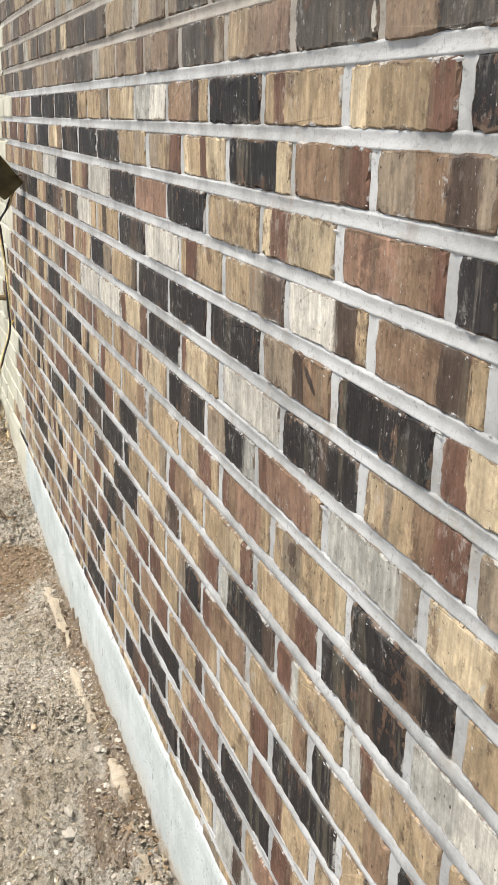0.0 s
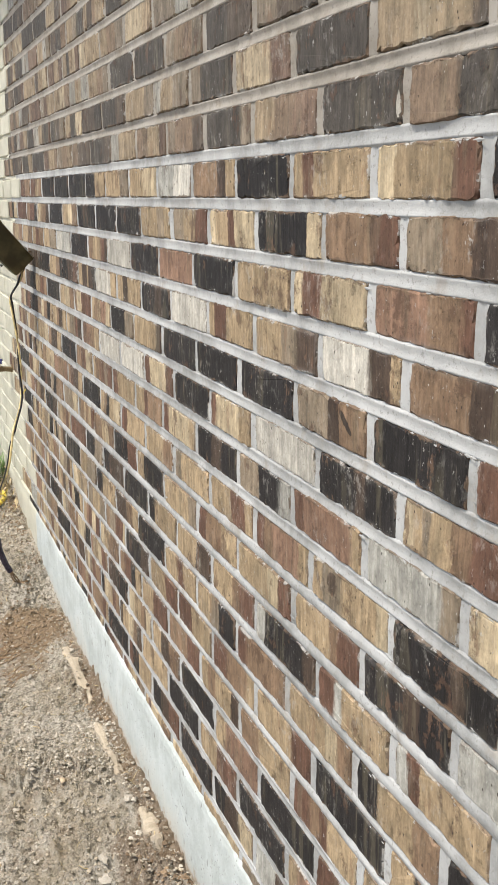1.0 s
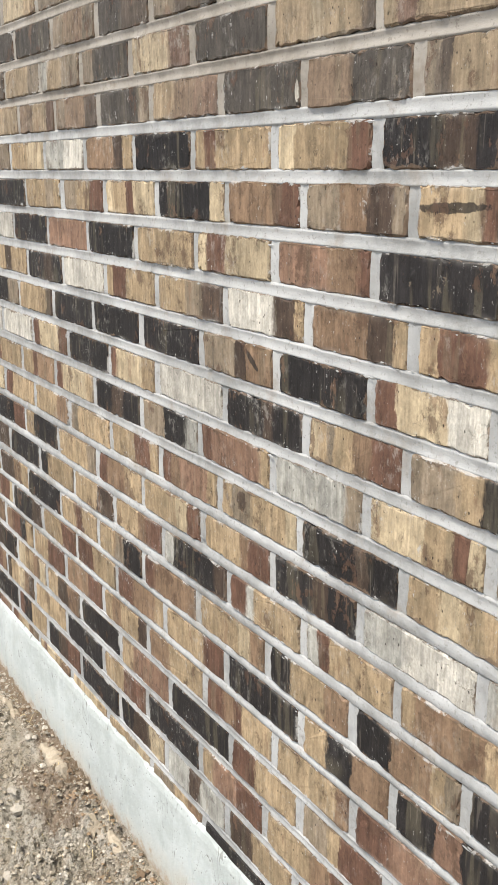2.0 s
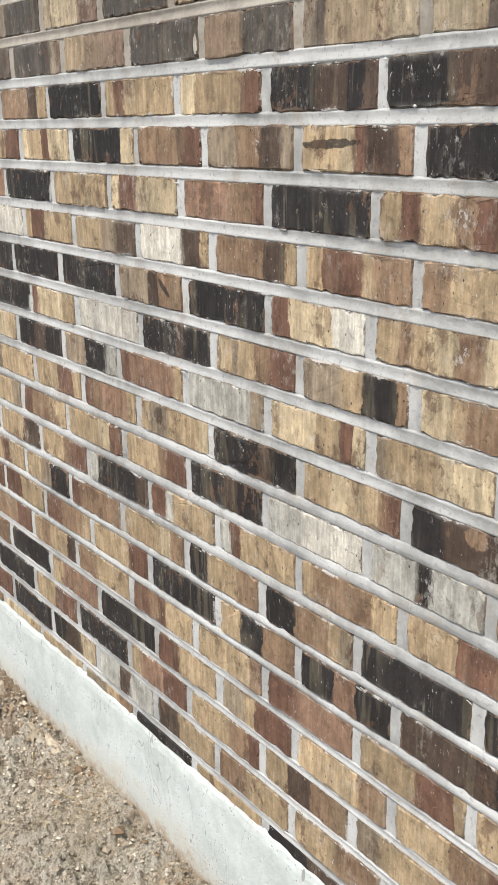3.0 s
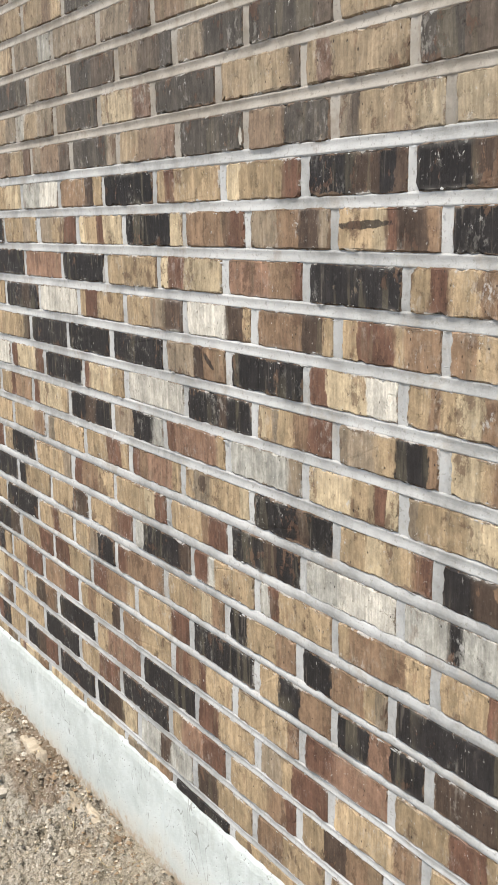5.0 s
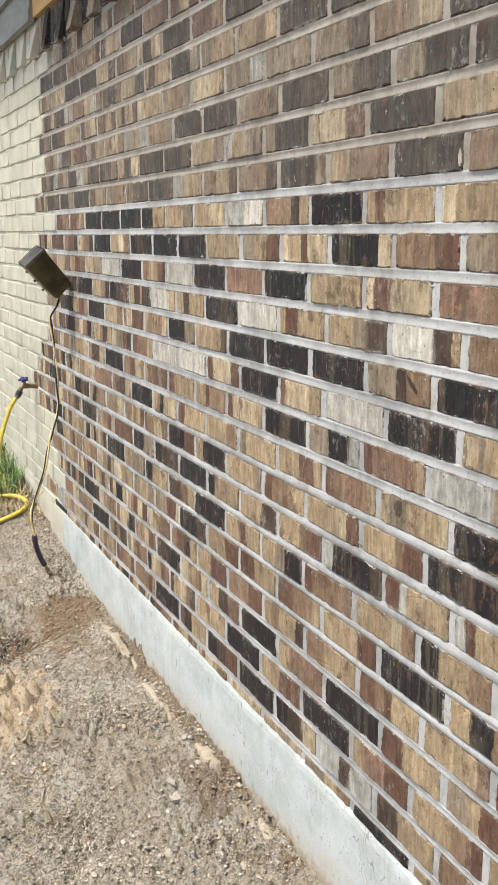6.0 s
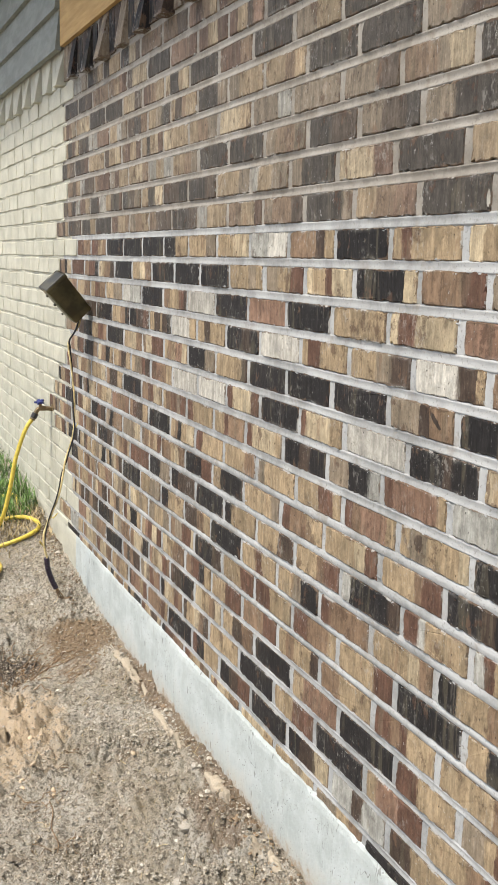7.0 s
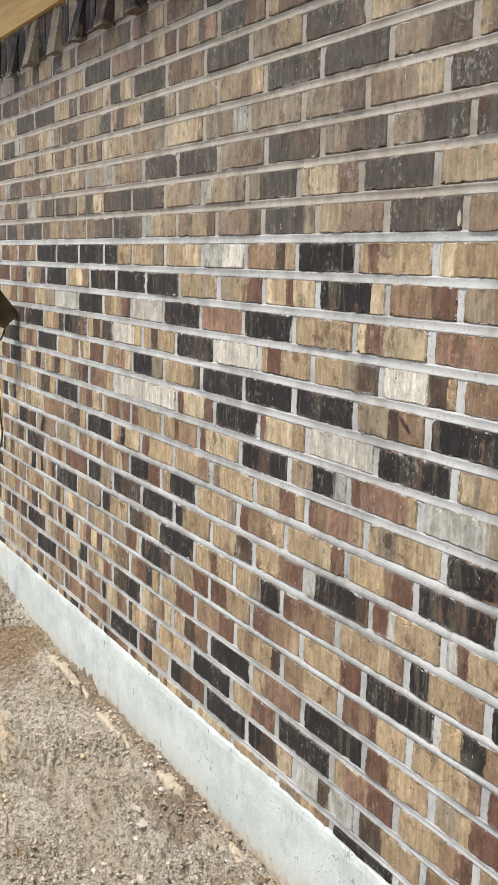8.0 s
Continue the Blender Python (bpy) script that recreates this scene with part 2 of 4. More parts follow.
def painted_material():
    m, t, b = material("cream_masonry_paint")
    c = blend(t, spread(t, grain(t, 7, 5), 0.35, 0.65), (0.40, 0.388, 0.31), (0.50, 0.488, 0.395))
    c = blend(t, spread(t, grain(t, 60, 4), 0.6, 0.75, 0.0, 0.4), c, (0.30, 0.28, 0.22))
    link(t, c, b.inputs["Base Color"])
    b.inputs["Roughness"].default_value = 0.7
    bump(t, b, calc(t, "ADD", grain(t, 45, 5, 0.7), calc(t, "MULTIPLY", grain(t, 170, 3), 0.7)), 0.8, 0.005)
    return m


def soil_material():
    m, t, b = material("gravelly_soil")
    c = blend(t, spread(t, grain(t, 3.2, 6, 0.65), 0.42, 0.58), (0.37, 0.324, 0.242), (0.47, 0.437, 0.366))
    c = blend(t, spread(t, grain(t, 5, 5, 0.7), 0.54, 0.66, 0.0, 0.7), c, (0.31, 0.24, 0.165))
    c = blend(t, spread(t, grain(t, 30, 6, 0.75), 0.5, 0.6, 0.0, 0.5), c, (0.42, 0.39, 0.33))
    # grit, and the shade in gaps between crumbs painted as dark noise
    c = blend(t, spread(t, grain(t, 260, 3, 0.7), 0.54, 0.64, 0.0, 0.5), c, (0.46, 0.425, 0.36))
    gap_shade = calc(t, "MULTIPLY", spread(t, grain(t, 70, 6, 0.8), 0.5, 0.57), spread(t, grain(t, 7, 3), 0.36, 0.56, 0.3, 1.0))
    c = blend(t, calc(t, "MULTIPLY", gap_shade, 0.8), c, (0.1, 0.08, 0.056))
    c = blend(t, spread(t, grain(t, 170, 4, 0.75), 0.57, 0.65, 0.0, 0.65), c, (0.12, 0.092, 0.064))
    # sandy clay thrown out of the hollow, damp soil by the footing, and in the hollow dark soil with its shade painted
    # in
    fleck = spread(t, grain(t, 75, 5, 0.75), 0.42, 0.64, 1.0, 0.75)
    for (x, y), (rx, ry), colour, amount in (((-0.57, 3.03), (0.25, 0.36), (0.58, 0.455, 0.31), 0.95), ((-0.14, 3.6), (0.13, 0.2), (0.215, 0.148, 0.083), 0.95), ((-0.5, 3.57), (0.22, 0.2), (0.05, 0.036, 0.024), 0.95), ((-0.025, 2.75), (0.045, 0.75), (0.175, 0.118, 0.07), 0.8), ((-0.1, 2.2), (0.06, 0.16), (0.19, 0.13, 0.08), 0.75), ((-0.2, 3.33), (0.08, 0.1), (0.2, 0.14, 0.087), 0.7)):
        v = t.nodes.new("ShaderNodeVectorMath")
        v.operation = "SUBTRACT"
        link(t, place(t, (1 / rx, 1 / ry, 0)), v.inputs[0])
        v.inputs[1].default_value = (x / rx, y / ry, 0)
        d = t.nodes.new("ShaderNodeVectorMath")
        d.operation = "LENGTH"
        link(t, v.outputs[0], d.inputs[0])
        rim = calc(t, "ADD", d.outputs["Value"], calc(t, "MULTIPLY_ADD", grain(t, 10, 6, 0.75), 1.3, -0.65))
        c = blend(t, calc(t, "MULTIPLY", spread(t, rim, 0.75, 1.1, amount, 0.0), fleck), c, colour)
    link(t, c, b.inputs["Base Color"])
    b.inputs["Roughness"].default_value = 0.95
    h = calc(t, "ADD", grain(t, 60, 7, 0.78), calc(t, "MULTIPLY", grain(t, 230, 4, 0.7), 0.45))
    bump(t, b, h, 1.0, 0.015)
    return m


def wood_material(name, a, c2, scale=30.0, stretch=(1, 0.08, 1)):
    m, t, b = material(name)
    c = blend(t, spread(t, grain(t, scale, 5, 0.65, stretch), 0.35, 0.65), a, c2)
    c = blend(t, spread(t, grain(t, 4, 3), 0.45, 0.65, 0.0, 0.4), c, a)
    link(t, c, b.inputs["Base Color"])
    b.inputs["Roughness"].default_value = 0.75
    bump(t, b, grain(t, scale * 3, 4, 0.6, stretch), 0.4, 0.002)
    return m


def gravel_material(name, low, high, dirt):
    m, t, b = material(name)
    g = t.nodes.new("ShaderNodeNewGeometry")
    c = blend(t, g.outputs["Random Per Island"], low, high)
    c = blend(t, spread(t, grain(t, 150, 3), 0.4, 0.62, 0.0, 0.6), c, dirt)
    link(t, c, b.inputs["Base Color"])
    b.inputs["Roughness"].default_value = 0.93
    bump(t, b, grain(t, 400, 3), 0.5, 0.002)
    return m


BRICK, PAINT, SOIL = brick_material(), painted_material(), soil_material()
MORTAR = mortar_material("fresh_mortar", (0.225, 0.23, 0.222), (0.325, 0.332, 0.324), (0.43, 0.438, 0.43), (0.18, 0.174, 0.158), (0.23, 0.208, 0.172))
OLDMORTAR = mortar_material("old_sandy_mortar", (0.185, 0.168, 0.14), (0.265, 0.245, 0.21), (0.31, 0.292, 0.258), (0.14, 0.122, 0.1), (0.17, 0.138, 0.102))
CONCRETE = concrete_material("pale_concrete", (0.36, 0.392, 0.375), (0.465, 0.505, 0.49), (0.11, 0.1, 0.085))
SIDING = wood_material("grey_siding_paint", (0.18, 0.19, 0.168), (0.245, 0.256, 0.228), 20, (1, 0.3, 1))
SHEATHING = wood_material("raw_sheathing", (0.36, 0.22, 0.075), (0.48, 0.315, 0.12))
BRONZE = plain("bronze_paint", (0.066, 0.055, 0.024), 0.28, 0.25, 14, 0.35)
HOSE = plain("yellow_vinyl", (0.55, 0.43, 0.06), 0.45, 0.0, 60, 0.15)
BLACKCABLE = plain("black_insulation", (0.02, 0.02, 0.022), 0.5)
CREAMCABLE = plain("pale_cable_jacket", (0.58, 0.47, 0.23), 0.55, 0.0, 25, 0.4)
BRASS = plain("weathered_brass", (0.2, 0.15, 0.085), 0.5, 0.7)
BLUE = plain("blue_enamel", (0.02, 0.03, 0.13), 0.4)
GREYCABLE = plain("grey_cable_jacket", (0.11, 0.11, 0.105), 0.55)
GRASS = plain("grass_blade", (0.085, 0.16, 0.03), 0.55, 0.0, 12, 0.55)
STONE = gravel_material("limestone_chip", (0.34, 0.315, 0.265), (0.34, 0.315, 0.265), (0.27, 0.235, 0.18))
ROOT = plain("dry_root", (0.20, 0.13, 0.07), 0.85, 0.0, 50, 0.4)
GRAVEL = gravel_material("mixed_gravel", (0.15, 0.132, 0.103), (0.52, 0.485, 0.41), (0.33, 0.295, 0.232))
DAMP = gravel_material("damp_clod", (0.12, 0.082, 0.05), (0.27, 0.195, 0.12), (0.19, 0.135, 0.085))
CRUMB = gravel_material("soil_crumb", (0.11, 0.09, 0.065), (0.42, 0.37, 0.285), (0.27, 0.23, 0.17))
STRAW = plain("dry_straw", (0.36, 0.29, 0.16), 0.8, 0.0, 30, 0.35)
STRIP = gravel_material("sandy_mortar", (0.36, 0.312, 0.237), (0.36, 0.312, 0.237), (0.29, 0.243, 0.176))
TAPE = plain("purple_black_tape", (0.028, 0.02, 0.036), 0.45, 0.0, 120, 0.5)
PALEHOSE = plain("pale_green_vinyl", (0.42, 0.52, 0.42), 0.5, 0.0, 30, 0.2)
CLAY = plain("sandy_clay", (0.50, 0.395, 0.27), 0.95, 0.0, 30, 0.25)

# ---- building blocks ----


def mesh_of(name, bm, mat, smooth=False):
    me = bpy.data.meshes.new(name)
    bm.to_mesh(me)
    bm.free()
    me.materials.append(mat)
    if smooth:
        me.polygons.foreach_set("use_smooth", [True] * len(me.polygons))
    return me


def part(name, bm, mat, parent, label="", smooth=False):
    ob = new(name, mesh_of(name, bm, mat, smooth))
    ob.parent = parent
    if label:
        ob["label"] = label
    return ob


def box(bm, lo, hi, bevel=0.0):
    made = bmesh.ops.create_cube(bm, size=1.0)["verts"]
    for v in made:
        v.co = Vector([lo[n] + (v.co[n] + 0.5) * (hi[n] - lo[n]) for n in range(3)])
    if bevel:
        edges = list({e for v in made for e in v.link_edges})
        bmesh.ops.bevel(bm, geom=edges, offset=bevel, segments=2, affect="EDGES", profile=0.6)
    return bm


def tube(bm, points, radius, sides=8):
    """A round tube along points, with closed ends. radius: a number or one for each point."""
    rings = []
    pts = [Vector(p) for p in points]
    for n, p in enumerate(pts):
        way = (pts[min(n + 1, len(pts) - 1)] - pts[max(n - 1, 0)]).normalized()
        side = way.orthogonal().normalized() if n == 0 else (side - way * side.dot(way)).normalized()
        up = way.cross(side)
        r = radius if isinstance(radius, float) else radius[n]
        rings.append([bm.verts.new(p + r * (math.cos(a) * side + math.sin(a) * up)) for a in np.linspace(0, math.tau, sides, endpoint=False)])
    for a, b in zip(rings, rings[1:]):
        for n in range(sides):
            bm.faces.new((a[n], a[(n + 1) % sides], b[(n + 1) % sides], b[n]))
    bm.faces.new(rings[0][::-1])
    bm.faces.new(rings[-1])
    return bm


def curve_points(knots, steps=8):
    """A smooth line through the knots (Catmull-Rom)."""
    k = [Vector(p) for p in knots]
    k = [2 * k[0] - k[1], *k, 2 * k[-1] - k[-2]]
    out = []
    for a, b, c, d in zip(k, k[1:], k[2:], k[3:]):
        for s in range(steps):
            u = s / steps
            out.append(0.5 * (2 * b + (c - a) * u + (2 * a - 5 * b + 4 * c - d) * u * u + (3 * b - a - 3 * c + d) * u**3))
    out.append(k[-2])
    return out


# ---- the plan of the wall ----
# The wall's face lies at x = 0 and runs along y; courses count down from the one whose bricks' tops are at TOP.
COURSE, TOP = 0.0813, 1.72
JOINT, HIGH = 0.0168, 0.0650
BASE_TOP, PAINT_FROM, WALL_END, WALL_START, SOLDIER_LOW, SOLDIER_TOP = 0.239, 4.33, 16.0, -2.5, 2.225, 2.37

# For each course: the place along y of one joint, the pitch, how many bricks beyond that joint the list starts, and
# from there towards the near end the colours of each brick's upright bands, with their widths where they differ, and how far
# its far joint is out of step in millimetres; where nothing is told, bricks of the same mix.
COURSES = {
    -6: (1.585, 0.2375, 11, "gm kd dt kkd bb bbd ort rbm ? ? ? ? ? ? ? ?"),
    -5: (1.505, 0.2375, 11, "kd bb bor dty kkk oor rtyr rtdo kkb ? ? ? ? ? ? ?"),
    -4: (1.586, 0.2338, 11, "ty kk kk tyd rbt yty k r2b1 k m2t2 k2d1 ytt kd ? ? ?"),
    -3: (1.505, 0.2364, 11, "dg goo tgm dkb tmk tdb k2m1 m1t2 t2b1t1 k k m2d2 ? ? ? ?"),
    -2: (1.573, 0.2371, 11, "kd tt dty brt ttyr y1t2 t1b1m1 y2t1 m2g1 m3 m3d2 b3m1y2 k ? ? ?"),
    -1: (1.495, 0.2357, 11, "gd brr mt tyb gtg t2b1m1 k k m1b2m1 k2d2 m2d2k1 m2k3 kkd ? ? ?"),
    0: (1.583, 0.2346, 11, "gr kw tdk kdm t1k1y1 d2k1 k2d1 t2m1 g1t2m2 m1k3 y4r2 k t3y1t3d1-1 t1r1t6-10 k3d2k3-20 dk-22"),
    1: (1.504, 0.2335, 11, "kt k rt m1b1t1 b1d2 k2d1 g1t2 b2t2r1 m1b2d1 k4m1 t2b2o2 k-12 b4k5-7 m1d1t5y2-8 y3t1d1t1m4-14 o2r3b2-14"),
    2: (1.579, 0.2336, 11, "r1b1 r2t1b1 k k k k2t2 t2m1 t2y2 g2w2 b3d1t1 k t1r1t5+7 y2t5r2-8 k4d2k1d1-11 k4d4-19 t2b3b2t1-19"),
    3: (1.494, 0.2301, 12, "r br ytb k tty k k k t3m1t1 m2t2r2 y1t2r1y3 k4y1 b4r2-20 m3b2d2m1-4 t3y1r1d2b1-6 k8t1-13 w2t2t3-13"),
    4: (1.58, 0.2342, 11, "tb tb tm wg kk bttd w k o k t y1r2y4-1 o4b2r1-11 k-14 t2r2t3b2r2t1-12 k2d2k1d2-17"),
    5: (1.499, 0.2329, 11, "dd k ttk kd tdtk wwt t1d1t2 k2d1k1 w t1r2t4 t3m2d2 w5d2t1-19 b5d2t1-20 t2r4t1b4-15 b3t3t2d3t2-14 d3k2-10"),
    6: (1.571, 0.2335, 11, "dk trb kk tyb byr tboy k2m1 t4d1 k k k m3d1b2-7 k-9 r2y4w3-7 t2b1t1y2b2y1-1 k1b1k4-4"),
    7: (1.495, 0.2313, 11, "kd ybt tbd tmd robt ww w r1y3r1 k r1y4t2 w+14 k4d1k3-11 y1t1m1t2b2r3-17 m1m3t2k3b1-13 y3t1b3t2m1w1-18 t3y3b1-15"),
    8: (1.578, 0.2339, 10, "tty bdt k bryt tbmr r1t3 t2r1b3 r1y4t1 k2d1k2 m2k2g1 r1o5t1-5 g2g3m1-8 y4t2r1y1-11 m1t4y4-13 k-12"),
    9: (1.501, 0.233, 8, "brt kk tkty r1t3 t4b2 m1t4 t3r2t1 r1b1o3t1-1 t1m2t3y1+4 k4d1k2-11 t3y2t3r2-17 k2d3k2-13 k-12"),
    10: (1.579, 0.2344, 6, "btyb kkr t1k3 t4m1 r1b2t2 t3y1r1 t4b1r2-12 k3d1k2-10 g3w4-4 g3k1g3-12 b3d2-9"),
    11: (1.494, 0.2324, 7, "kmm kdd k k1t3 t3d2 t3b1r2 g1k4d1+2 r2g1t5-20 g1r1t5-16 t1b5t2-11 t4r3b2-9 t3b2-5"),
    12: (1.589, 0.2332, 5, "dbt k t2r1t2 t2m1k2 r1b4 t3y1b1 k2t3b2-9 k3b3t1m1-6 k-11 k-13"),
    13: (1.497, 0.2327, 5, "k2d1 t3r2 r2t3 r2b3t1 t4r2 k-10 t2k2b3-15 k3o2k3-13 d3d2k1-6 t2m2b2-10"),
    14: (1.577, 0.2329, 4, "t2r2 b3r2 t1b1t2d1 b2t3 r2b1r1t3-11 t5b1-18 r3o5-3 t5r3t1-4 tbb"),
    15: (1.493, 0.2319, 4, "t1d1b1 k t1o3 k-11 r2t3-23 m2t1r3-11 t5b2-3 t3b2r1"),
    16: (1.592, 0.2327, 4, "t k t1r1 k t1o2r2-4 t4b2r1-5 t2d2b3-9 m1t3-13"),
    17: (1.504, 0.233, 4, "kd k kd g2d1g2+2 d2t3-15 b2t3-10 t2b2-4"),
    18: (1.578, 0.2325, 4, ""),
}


LOW_FROM, LOW_COURSE = 12, 0.0787  # from this course down the courses are closer


def course_top(k):
    return TOP - min(k, LOW_FROM) * COURSE - max(0, k - LOW_FROM) * LOW_COURSE


def brick_height(k):
    return 0.0662 if k >= LOW_FROM else HIGH


def random_tones(rng):
    first = rng.choice("ttttttyybbbbookkkkrrdmmmg")
    if first in "k" and rng.random() < 0.75:
        return "k" * rng.randint(1, 2) + rng.choice(["", "", "d", "t"])
    return first + "".join(rng.choice("tttyybbbordkm") for _ in range(rng.randint(1, 4)))


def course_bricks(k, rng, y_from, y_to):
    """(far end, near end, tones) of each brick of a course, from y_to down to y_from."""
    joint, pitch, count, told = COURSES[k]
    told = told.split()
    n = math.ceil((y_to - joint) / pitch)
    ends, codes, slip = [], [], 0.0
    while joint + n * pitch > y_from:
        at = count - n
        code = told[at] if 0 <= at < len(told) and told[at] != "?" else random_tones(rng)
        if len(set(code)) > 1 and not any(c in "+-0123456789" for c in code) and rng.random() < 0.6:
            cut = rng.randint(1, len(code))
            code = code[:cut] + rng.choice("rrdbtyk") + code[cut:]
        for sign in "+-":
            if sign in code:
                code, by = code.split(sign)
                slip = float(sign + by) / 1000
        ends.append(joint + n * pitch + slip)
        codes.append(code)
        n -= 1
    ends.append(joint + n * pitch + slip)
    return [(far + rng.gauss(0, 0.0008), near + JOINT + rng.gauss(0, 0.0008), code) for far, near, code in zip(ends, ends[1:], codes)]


def brick_shape(rng, far, near, top, high, proud, points=14, chips=1.0):
    """Corners and faces of one brick with a ragged outline and torn arrises; its front faces -x. Also each corner's place on the face."""
    low = top - high
    mid_y, mid_z = (far + near) / 2, (top + low) / 2
    along = [0.0, 0.012, *np.linspace(0.06, 0.94, points - 4), 0.988]
    up = (0.965, 0.82, 0.66, 0.5, 0.33, 0.17) if points > 14 else (0.965, 0.7, 0.36)
    ring = [(f, 1.0) for f in along] + [(1.0, f) for f in up] + [(1 - f, 0.0) for f in along] + [(0.0, 1 - f) for f in up]
    wave = rng.uniform(0, 50)
    outline = []
    for f, g in ring:
        corner = min(f, 1 - f) < 0.02 and min(g, 1 - g) < 0.1
        inward = abs(rng.gauss(0, 0.0009 * chips)) + (0.0016 if corner else 0.0) + 0.0016 * max(0.0, noise.noise((f * 6, g * 3, wave)))
        if rng.random() < 0.13:
            inward += rng.uniform(0.0008, 0.0034) * chips
        y, z = far + (near - far) * f, low + (top - low) * g
        if 0.02 < f < 0.98:
            y += rng.gauss(0, 0.0016)
        if g in (0.0, 1.0):
            z -= math.copysign(inward, z - mid_z)
        if f in (0.0, 1.0) or corner:
            y -= math.copysign(inward, y - mid_y)
        outline.append((y, z))
    tilt, lean = max(-0.0012, min(0.0012, rng.gauss(0, 0.0008))), max(-0.001, min(0.001, rng.gauss(0, 0.0006)))
    verts = []
    for ring_x, shrink in ((0.03, 0.0), (0.003, 0.0), (0.0, 0.0026)):
        for y, z in outline:
            s = shrink * (0.35 + 1.3 * rng.random()) * chips
            x = ring_x - proud + tilt * (y - mid_y) / 0.11 + lean * (z - mid_z) / 0.03
            if ring_x < 0.01:
                x += min(0.0012, abs(rng.gauss(0, 0.0005)))
            verts.append((x, y - math.copysign(s, y - mid_y), z - math.copysign(s, z - mid_z)))
    n = len(outline)
    faces = [(r * n + i, r * n + (i + 1) % n, (r + 1) * n + (i + 1) % n, (r + 1) * n + i) for r in (0, 1) for i in range(n)]
    faces.append(tuple(2 * n + i for i in range(n)))
    uvs = [((far - y) / (far - near), (z - low) / (top - low)) for _, y, z in verts]
    return verts, faces, uvs


def banded(rng, code, dull=0.0):
    """Colours and cuts of the upright bands for a brick's code; the last argument blends them towards dark grey-brown.
    """
    bands = []
    for c in code:
        if c.isdigit():
            bands[-1][1] = float(c)
        else:
            bands.append([c, 0.0])
    bands = bands[:BANDS]
    told = any(w for _, w in bands)
    cols, weights = [], []
    for c, w in bands:
        lift = math.exp(rng.gauss(0, 0.09))
        cols.append(tuple(v * lift * (1 - dull) + g * dull for v, g in zip(TONES[c], (0.15, 0.132, 0.108))))
        weights.append((w or 1.0) if told else 0.6 + rng.random())
    cuts = [sum(weights[: n + 1]) / sum(weights) for n in range(len(weights) - 1)]
    cols += [cols[-1]] * (BANDS - len(cols))
    return cols, (cuts + [3.0] * BANDS)[:BANDS]


def bricks_mesh(name, shapes, mat):
    """One mesh of the bricks in shapes: (verts, faces, uvs, tones and cuts)."""
    verts, faces, uvs, cols, cuts = [], [], [], [], []
    for v, f, uv, (tone, cut) in shapes:
        base = len(verts)
        verts += v
        uvs += uv
        faces += [tuple(i + base for i in q) for q in f]
        cols += [tone] * len(f)
        cuts += [cut] * len(f)
    me = bpy.data.meshes.new(name)
    me.from_pydata(verts, [], faces)
    layer = me.uv_layers.new(name="face")
    order = np.empty(len(me.loops), np.int32)
    me.loops.foreach_get("vertex_index", order)
    layer.data.foreach_set("uv", np.array(uvs, np.float32)[order].ravel())
    tone = np.array(cols, np.float32)
    for n in range(BANDS):
        a = me.attributes.new(f"tone_{n}", "FLOAT_COLOR", "FACE")
        a.data.foreach_set("color", np.c_[tone[:, n], np.ones(len(tone))].astype(np.float32).ravel())
    for n in range(2):
        a = me.attributes.new(f"cuts_{n}", "FLOAT_VECTOR", "FACE")
        a.data.foreach_set("vector", np.array(cuts, np.float32)[:, 3 * n : 3 * n + 3].ravel())
    me.materials.append(mat)
    return me


def joint_sheet(strips):
    """One mesh of mortar joints. Each strip: rows along it of (y, z) pairs across it, and for each place across how deep it lies."""
    verts, faces = [], []
    for grid in strips:
        base = len(verts)
        high, wide = grid.shape[:2]
        verts += grid.reshape(-1, 3).tolist()
        i, j = np.meshgrid(np.arange(high - 1), np.arange(wide - 1), indexing="ij")
        a = (base + i * wide + j).ravel()
        faces += np.c_[a, a + 1, a + wide + 1, a + wide].tolist()
    me = bpy.data.meshes.new("mortar")
    me.from_pydata(verts, [], faces)
    me.polygons.foreach_set("use_smooth", [True] * len(me.polygons))
    return me


def roughness_at(y, z, size):
    """How far a joint's surface stands out at a place: lumps, drag marks and grit."""
    n = noise.noise
    return size * (n((y * 11, z * 26, 3.1)) + 0.6 * n((y * 38, z * 60, 7.7)) + 0.4 * n((y * 110, z * 150, 1.7)))


def bed_joint(y0, y1, low, high, step, shape, size):
    """A level joint from y1 down to y0; shape: how deep it lies over -1 to 1 across."""
    across = np.array((-1.5, -1.15, -0.9, -0.5, 0.0, 0.5, 0.9, 1.15, 1.5))
    mid, half = (low + high) / 2, (high - low) / 2
    rows = []
    for y in np.linspace(y1, y0, round((y1 - y0) / step) + 1):
        sway = 0.0016 * noise.noise((y * 5, mid * 40, 9.0))
        rows.append([(shape(y, s) + (0.003 if abs(s) > 1.2 else 0.0) - roughness_at(y, mid + half * s, size), y, mid + half * s + sway * (1 - abs(s) / 1.5)) for s in across])
    return np.array(rows)


